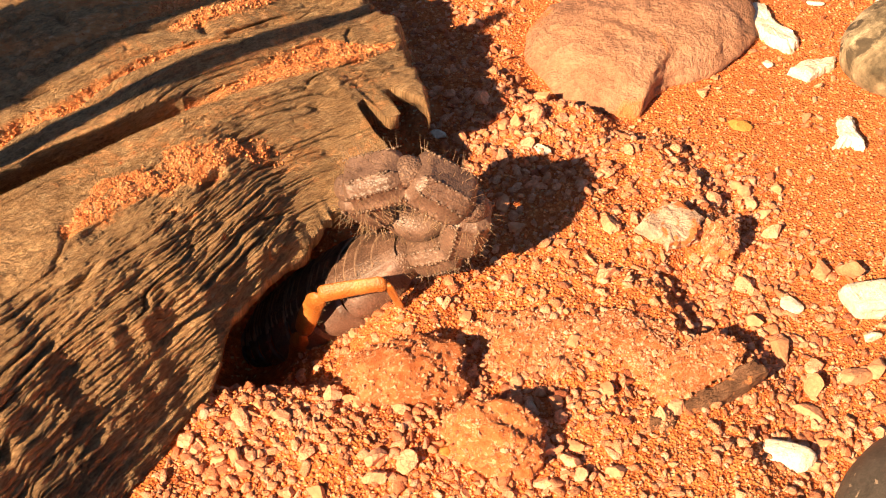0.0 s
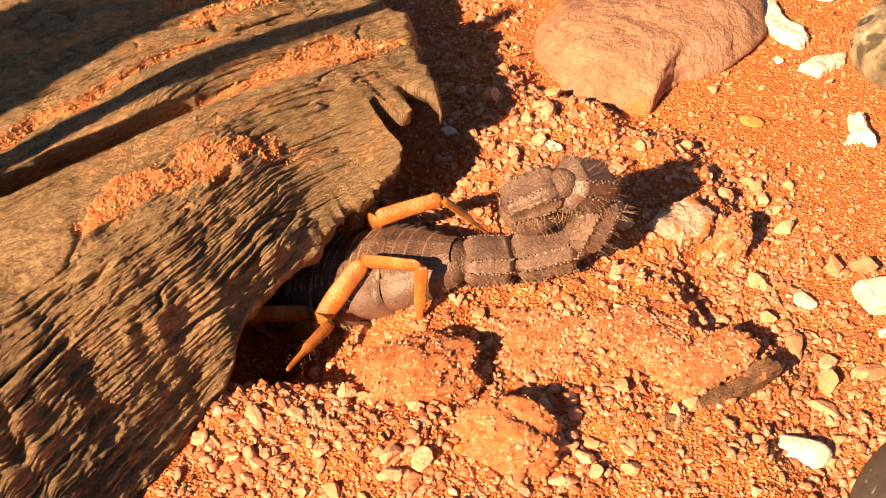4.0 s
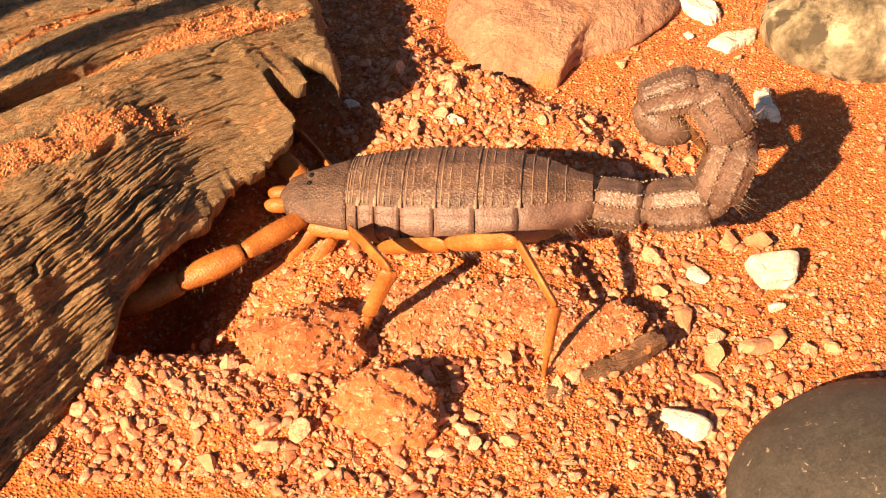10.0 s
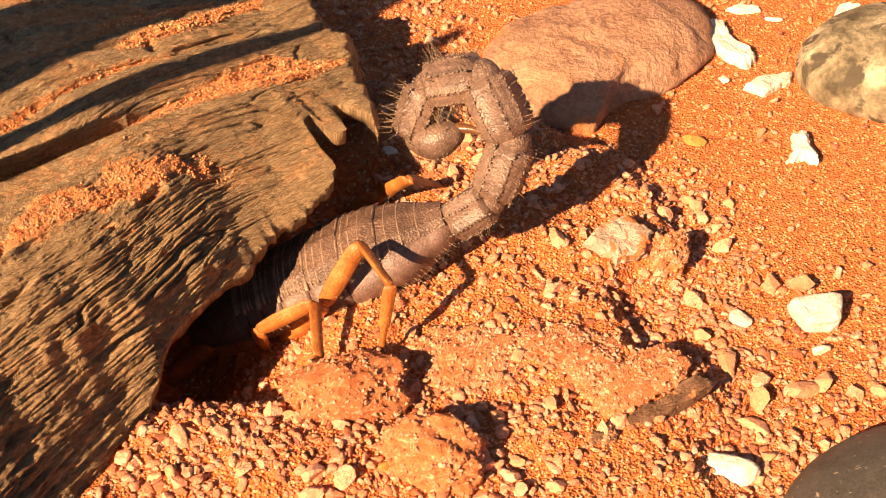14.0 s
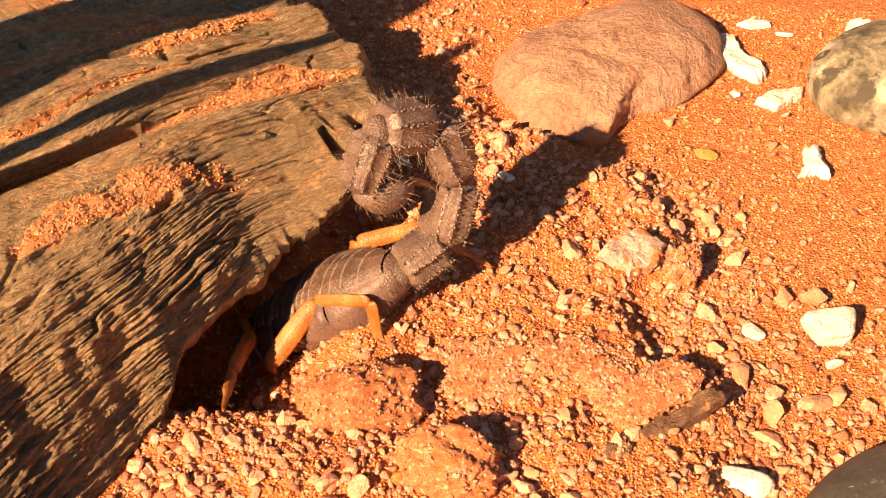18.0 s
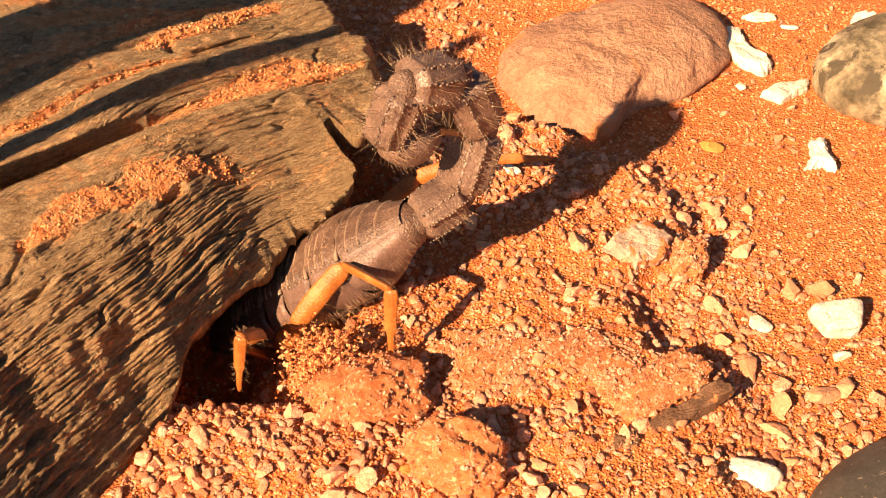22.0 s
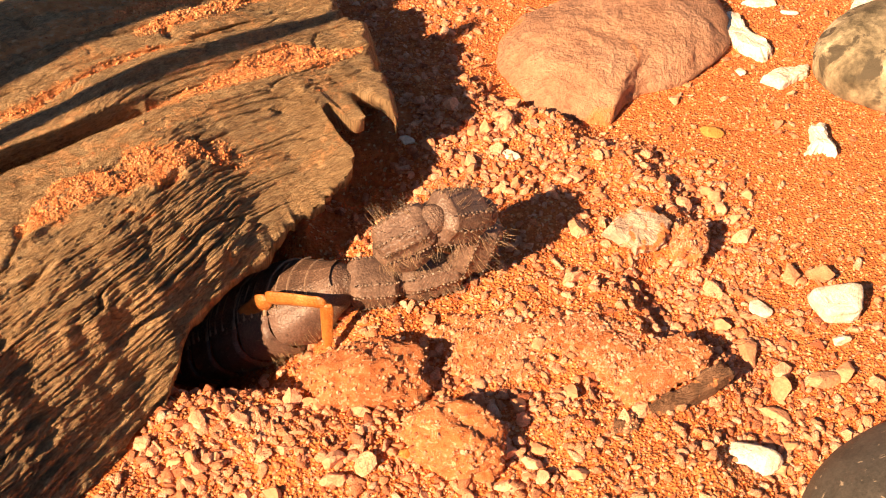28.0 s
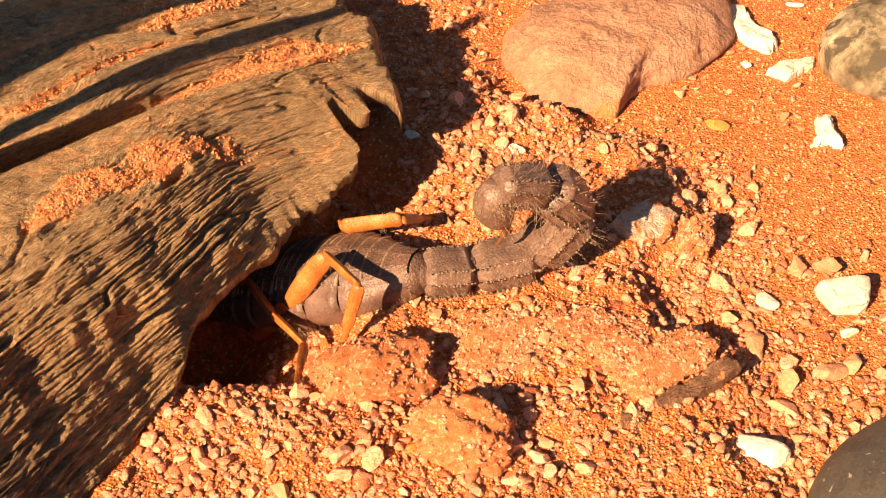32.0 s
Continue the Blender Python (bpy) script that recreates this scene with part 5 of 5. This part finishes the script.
stance(17.0, (-1.4, 13.4, 11.5), (166.7, -36.8), (37, 8), (17, 66, 106, 161, 239, 353), (3, -5, -2, 9, -2, 3), l4=(175, 26, 182, 27, 145, -19, 8, -54), l3=(149, 38, 174, 16, 120, -30, 104, -3), r4=(207, 10, 149, 24, 206, -23, 216, -69))
stance(18.0, (-5.5, 13.2, 9.3), (158.2, -44.6), (37, 11), (18, 65, 108, 165, 242, 347), (2, -3, -2, 6, -2, 2), l4=(148, 20, 222, 14, 177, -20, 4, -57), l3=(205, 63, 138, -6, 108, -2, 119, -6), r4=(198, 15, 151, 26, 216, -25, 199, -68))
stance(19.0, (-5.3, 13.7, 10.5), (160.5, -44.3), (36, 19), (17, 62, 106, 169, 243, 349), (2, -1, -2, 5, 0, 1), l4=(151, 17, 215, 19, 171, -25, 6, -53), l3=(217, 57, 122, -15, 112, 3, 121, -2), r4=(258, -6, 156, 28, 182, -10, 197, -43))
stance(20.0, (-2.9, 9.7, 13.8), (166.0, -40.8), (34, 1), (17, 63, 109, 157, 239, 346), (4, -3, -3, 10, -2, 3), l4=(150, 23, 227, 19, 164, -23, 9, -53), l3=(340, 73, 180, -36, 101, 11, 117, 7), r4=(250, -7, 164, 24, 203, -22, 196, -52))
stance(21.0, (-4.0, 10.4, 15.4), (164.1, -43.6), (38, 3), (16, 67, 109, 163, 240, 354), (3, 2, -3, 8, 1, 4), l4=(149, 16, 228, 17, 164, -26, 12, -50), l3=(93, 33, 253, -13, 115, 9, 119, 8))
stance(22.0, (-4.3, 13.3, 16.2), (168.8, -44.2), (37, 3), (17, 64, 113, 164, 247, 353), (2, -6, 0, 7, -4, 5), l4=(155, 21, 203, 10, 144, -24, 11, -47), l3=(126, 42, 158, 7, 121, 27, 2, -40))
stance(23.0, (-6.9, 13.0, 11.3), (157.5, -49.5), (35, 8), (12, 64, 107, 162, 235, 353), (3, -2, -2, 8, 0, 4), l4=(148, 20, 207, 13, 174, -29, 351, -50), l3=(140, 85, 155, -18, 107, -3, 131, -10), r4=(276, 19, 134, 29, 202, -13, 198, -45))
stance(23.5, (-9.7, 14.5, 7.1), (184.2, -34.5), (34, 18), (-2, 46, 98, 155, 227, 345), (2, -1, 4, 7, 0, 4), l4=(179, 25, 158, 24, 151, -7, 318, -76))
stance(24.0, (-10.8, 12.3, 7.0), (168.2, -37.3), (35, 22), (-1, 32, 95, 156, 222, 348), (0, 1, 7, 7, 0, 5), l4=(178, 32, 167, 20, 163, -17, 360, -56))
stance(25.0, (-9.6, 11.7, 9.0), (168.8, -42.3), (28, -2), (8, 41, 106, 151, 225, 350), (1, 0, -4, 9, -1, 4), l4=(168, 39, 175, 15, 162, -24, 0, -48))
stance(27.5, (-10.1, 10.3, 8.9), (171.5, -40.2), (28, -10), (12, 42, 113, 153, 238, 353), (1, -1, -4, 8, -6, 3), l4=(175, 38, 177, 13, 157, -19, 358, -50))
stance(28.0, (-12.6, 9.8, 6.4), (167.7, -38.9), (22, -15), (-5, 4, 77, 154, 214, 341), (6, -2, -5, 11, -4, 3), l4=(193, 28, 172, 17, 170, -22, 3, -51))
stance(28.5, (-14.4, 0.9, 10.3), (182.4, -7.8), (29, -25), (-47, -4, 11, 86, 169, 161), (-1, 6, 1, 5, 1, 0), l4=(215, 29, 191, -9, 159, 9, 27, -87))
stance(29.0, (-10.5, 9.3, 5.4), (160.5, -37.4), (33, -19), (5, 13, 61, 145, 159, 276), (6, 2, -2, 3, 9, 2), l4=(195, 32, 178, 21, 170, -20, 13, -52), r4=(281, -13, 212, 23, 176, 0, 151, 5))
stance(29.5, (-5.8, 13.2, 6.1), (167.3, -29.0), (24, -17), (0, 3, 4, 78, 154, 269), (5, 2, -7, -4, 0, -7), l4=(172, 31, 183, 31, 145, -13, 13, -50), l3=(187, 54, 142, -5, 148, -14, 108, -1), r4=(207, 22, 128, 25, 186, -3, 285, -37))
stance(30.0, (-10.8, 5.9, 7.7), (150.2, -24.7), (14, -29), (-17, -2, 62, 148, 242, 261), (3, -4, -9, 7, -12, -4), l4=(193, 10, 190, 39, 169, -13, 19, -61), l3=(189, 42, 169, -26, 165, -15, 128, -4), r4=(281, -20, 164, 28, 226, -7, 165, 12))
stance(30.5, (-7.8, 5.9, 8.6), (151.1, -25.6), (19, -10), (-15, -5, 3, -1, -9, 60), (-1, 2, -1, -1, 0, 0), l4=(185, 17, 189, 38, 163, -13, 27, -58), l3=(197, 55, 161, -35, 163, -15, 123, -3), r4=(298, -21, 183, 27, 222, -12, 161, 15))
stance(31.0, (-4.1, 11.7, 6.7), (157.4, -28.9), (27, -7), (-7, 4, 52, 131, 155, 261), (5, 2, -4, 0, 9, 1), l4=(170, 28, 189, 31, 150, -11, 16, -50), l3=(174, 52, 147, -8, 153, -17, 112, -5), r4=(278, -8, 146, 33, 215, -19, 152, 11))
stance(32.0, (-4.2, 10.9, 6.7), (158.9, -27.4), (21, -11), (-7, 3, 57, 129, 156, 283), (4, 2, -2, 2, 6, 1), l4=(174, 27, 193, 33, 145, -10, 19, -51), l3=(198, 53, 141, -12, 149, -18, 115, 2), r4=(215, 23, 127, 24, 187, -5, 287, -33))


def eased(ts, vals, t):
    """A smooth curve through the values, with no overshoot."""
    i = int(np.clip(np.searchsorted(ts, t, side="right") - 1, 0, len(ts) - 2))
    h = ts[i + 1] - ts[i]
    s = (t - ts[i]) / h

    def slope(k):
        if k <= 0 or k >= len(ts) - 1:
            return np.zeros_like(vals[0])
        a, b = (vals[k] - vals[k - 1]) / (ts[k] - ts[k - 1]), (vals[k + 1] - vals[k]) / (ts[k + 1] - ts[k])
        return np.where(a * b > 0, 2 * a * b / np.where(a + b == 0, 1, a + b), 0.0)
    m0, m1 = slope(i), slope(i + 1)
    return (2 * s**3 - 3 * s**2 + 1) * vals[i] + (s**3 - 2 * s**2 + s) * h * m0 + (3 * s**2 - 2 * s**3) * vals[i + 1] + (s**3 - s**2) * h * m1


def basis(x, up):
    x = x / np.linalg.norm(x)
    y = np.cross(up, x)
    y = y / max(np.linalg.norm(y), 1e-9)
    z = np.cross(x, y)
    return np.stack([x, y, z], 1)


def to_matrix(R, p):
    m = Matrix([[*R[0], 0], [*R[1], 0], [*R[2], 0], [0, 0, 0, 1]])
    m.translation = Vector(p) * MM
    return m


def motions():
    times = np.array([s[0] for s in STANCES])
    main = [np.array([*s[1], *s[2], *s[3], *s[4], *s[5]], float) for s in STANCES]
    legs = {}
    for key in leg_parts:
        src, n = "l" + key[1], key[1]
        legs[key] = []
        for st in STANCES:
            if key in st[6]:
                legs[key].append(np.concatenate([way_of(*st[6][key][2 * k:2 * k + 2]) for k in range(4)]))
            elif key[0] == "l":
                legs[key].append(np.concatenate([way_of(*LEG_REST[src][2 * k:2 * k + 2]) for k in range(4)]))
            else:
                far = float(np.interp(st[0], (0, 3, 3.5, 9.0, 9.7, 16.5, 18, 21, 22, 28, 29, 32), (0.1, 0.1, 0.8, 1, 0.3, 0.3, 0.6, 0.6, 0.3, 0.2, 0.9, 0.9)))
                mix = np.concatenate([far * way_of(*FAR_REST[src][2 * k:2 * k + 2]) + (1 - far) * way_of(*FAR_FOLD[src][2 * k:2 * k + 2]) for k in range(4)])
                legs[key].append(mix * np.tile((1, -1, 1), 4))
    rows = {ob: [] for ob in (scorpion, *tail_parts, *[o for q in leg_parts.values() for o in q], *palp_parts["l"], *palp_parts["r"])}
    for t in sorted(set(np.round(np.arange(0, 32.01, 0.25), 3)) | set(times)):
        q = eased(times, main, t)
        head = way_of(q[3], q[4])
        R = basis(head, np.array((0, 0, 1.0)))
        root = to_matrix(R, q[:3])
        rows[scorpion].append((t, root))
        inv = root.inverted()
        phi, psi = radians(q[5]), radians(q[6])
        e1, side = np.array((math.cos(phi), math.sin(phi), 0)), np.array((-math.sin(phi), math.cos(phi), 0))
        e2 = math.cos(psi) * np.array((0, 0, 1.0)) + math.sin(psi) * side
        e3 = np.cross(e1, e2)
        p = q[:3].copy()
        for k in range(6):
            th, de = radians(q[7 + k]), radians(q[13 + k])
            d = math.cos(de) * (math.cos(th) * e1 + math.sin(th) * e2) + math.sin(de) * e3
            up = -math.sin(th) * e1 + math.cos(th) * e2
            rows[tail_parts[k]].append((t, inv @ to_matrix(basis(d, up), p)))
            p = p + TAIL_LEN[k] * d
        for key, obs in leg_parts.items():
            src, sign = "l" + key[1], 1 if key[0] == "l" else -1
            dirs = eased(times, legs[key], t).reshape(4, 3)
            p = np.array(LEG_HIP[src]) * np.array((1, sign, 1))
            for k in range(4):
                d = dirs[k] / np.linalg.norm(dirs[k])
                up = np.array((0.25, 0, 1.0))
                rows[obs[k]].append((t, to_matrix(basis(d, up), p)))
                p = p + d * LEG_LEN[src][k]
        open_ = float(np.interp(t, (7.5, 8.5, 10.0, 11.0), (0, 1, 1, 0)))
        for side, sign in (("l", 1), ("r", -1)):
            p = np.array((36.0, 3.0 * sign, -0.8))
            for k, (az, el) in enumerate(((12 + 36 * open_, -12 + 14 * open_), (4 + 24 * open_, -18 + 8 * open_), (2 + 14 * open_, -22 + 8 * open_))):
                d = way_of(az * sign, el)
                rows[palp_parts[side][k]].append((t, to_matrix(basis(d, np.array((0, 0, 1.0))), p)))
                p = p + d * PALP_LEN[k]
    for ob, r in rows.items():
        walk(ob, r)
    for ob, (x, y, z) in zip(sprays, ((-14.8, -0.2, 7.5), (-15.4, -2.0, 5.5), (-13.2, 0.0, 6.5))):
        rest = pose((x - 6) * MM, (y + 4) * MM, -9.0 * MM)
        land = pose((x + 1) * MM, (y - 1) * MM, (z - 9.0) * MM, 0, 0, 30)
        walk(ob, [(0.0, rest), (21.6, rest), (21.8, pose((x - 3) * MM, (y + 2) * MM, (z - 4) * MM, 0, 0, 5)), (22.0, pose(x * MM, y * MM, z * MM, 0, 0, 12)), (22.3, land), (32.0, land)])


motions()
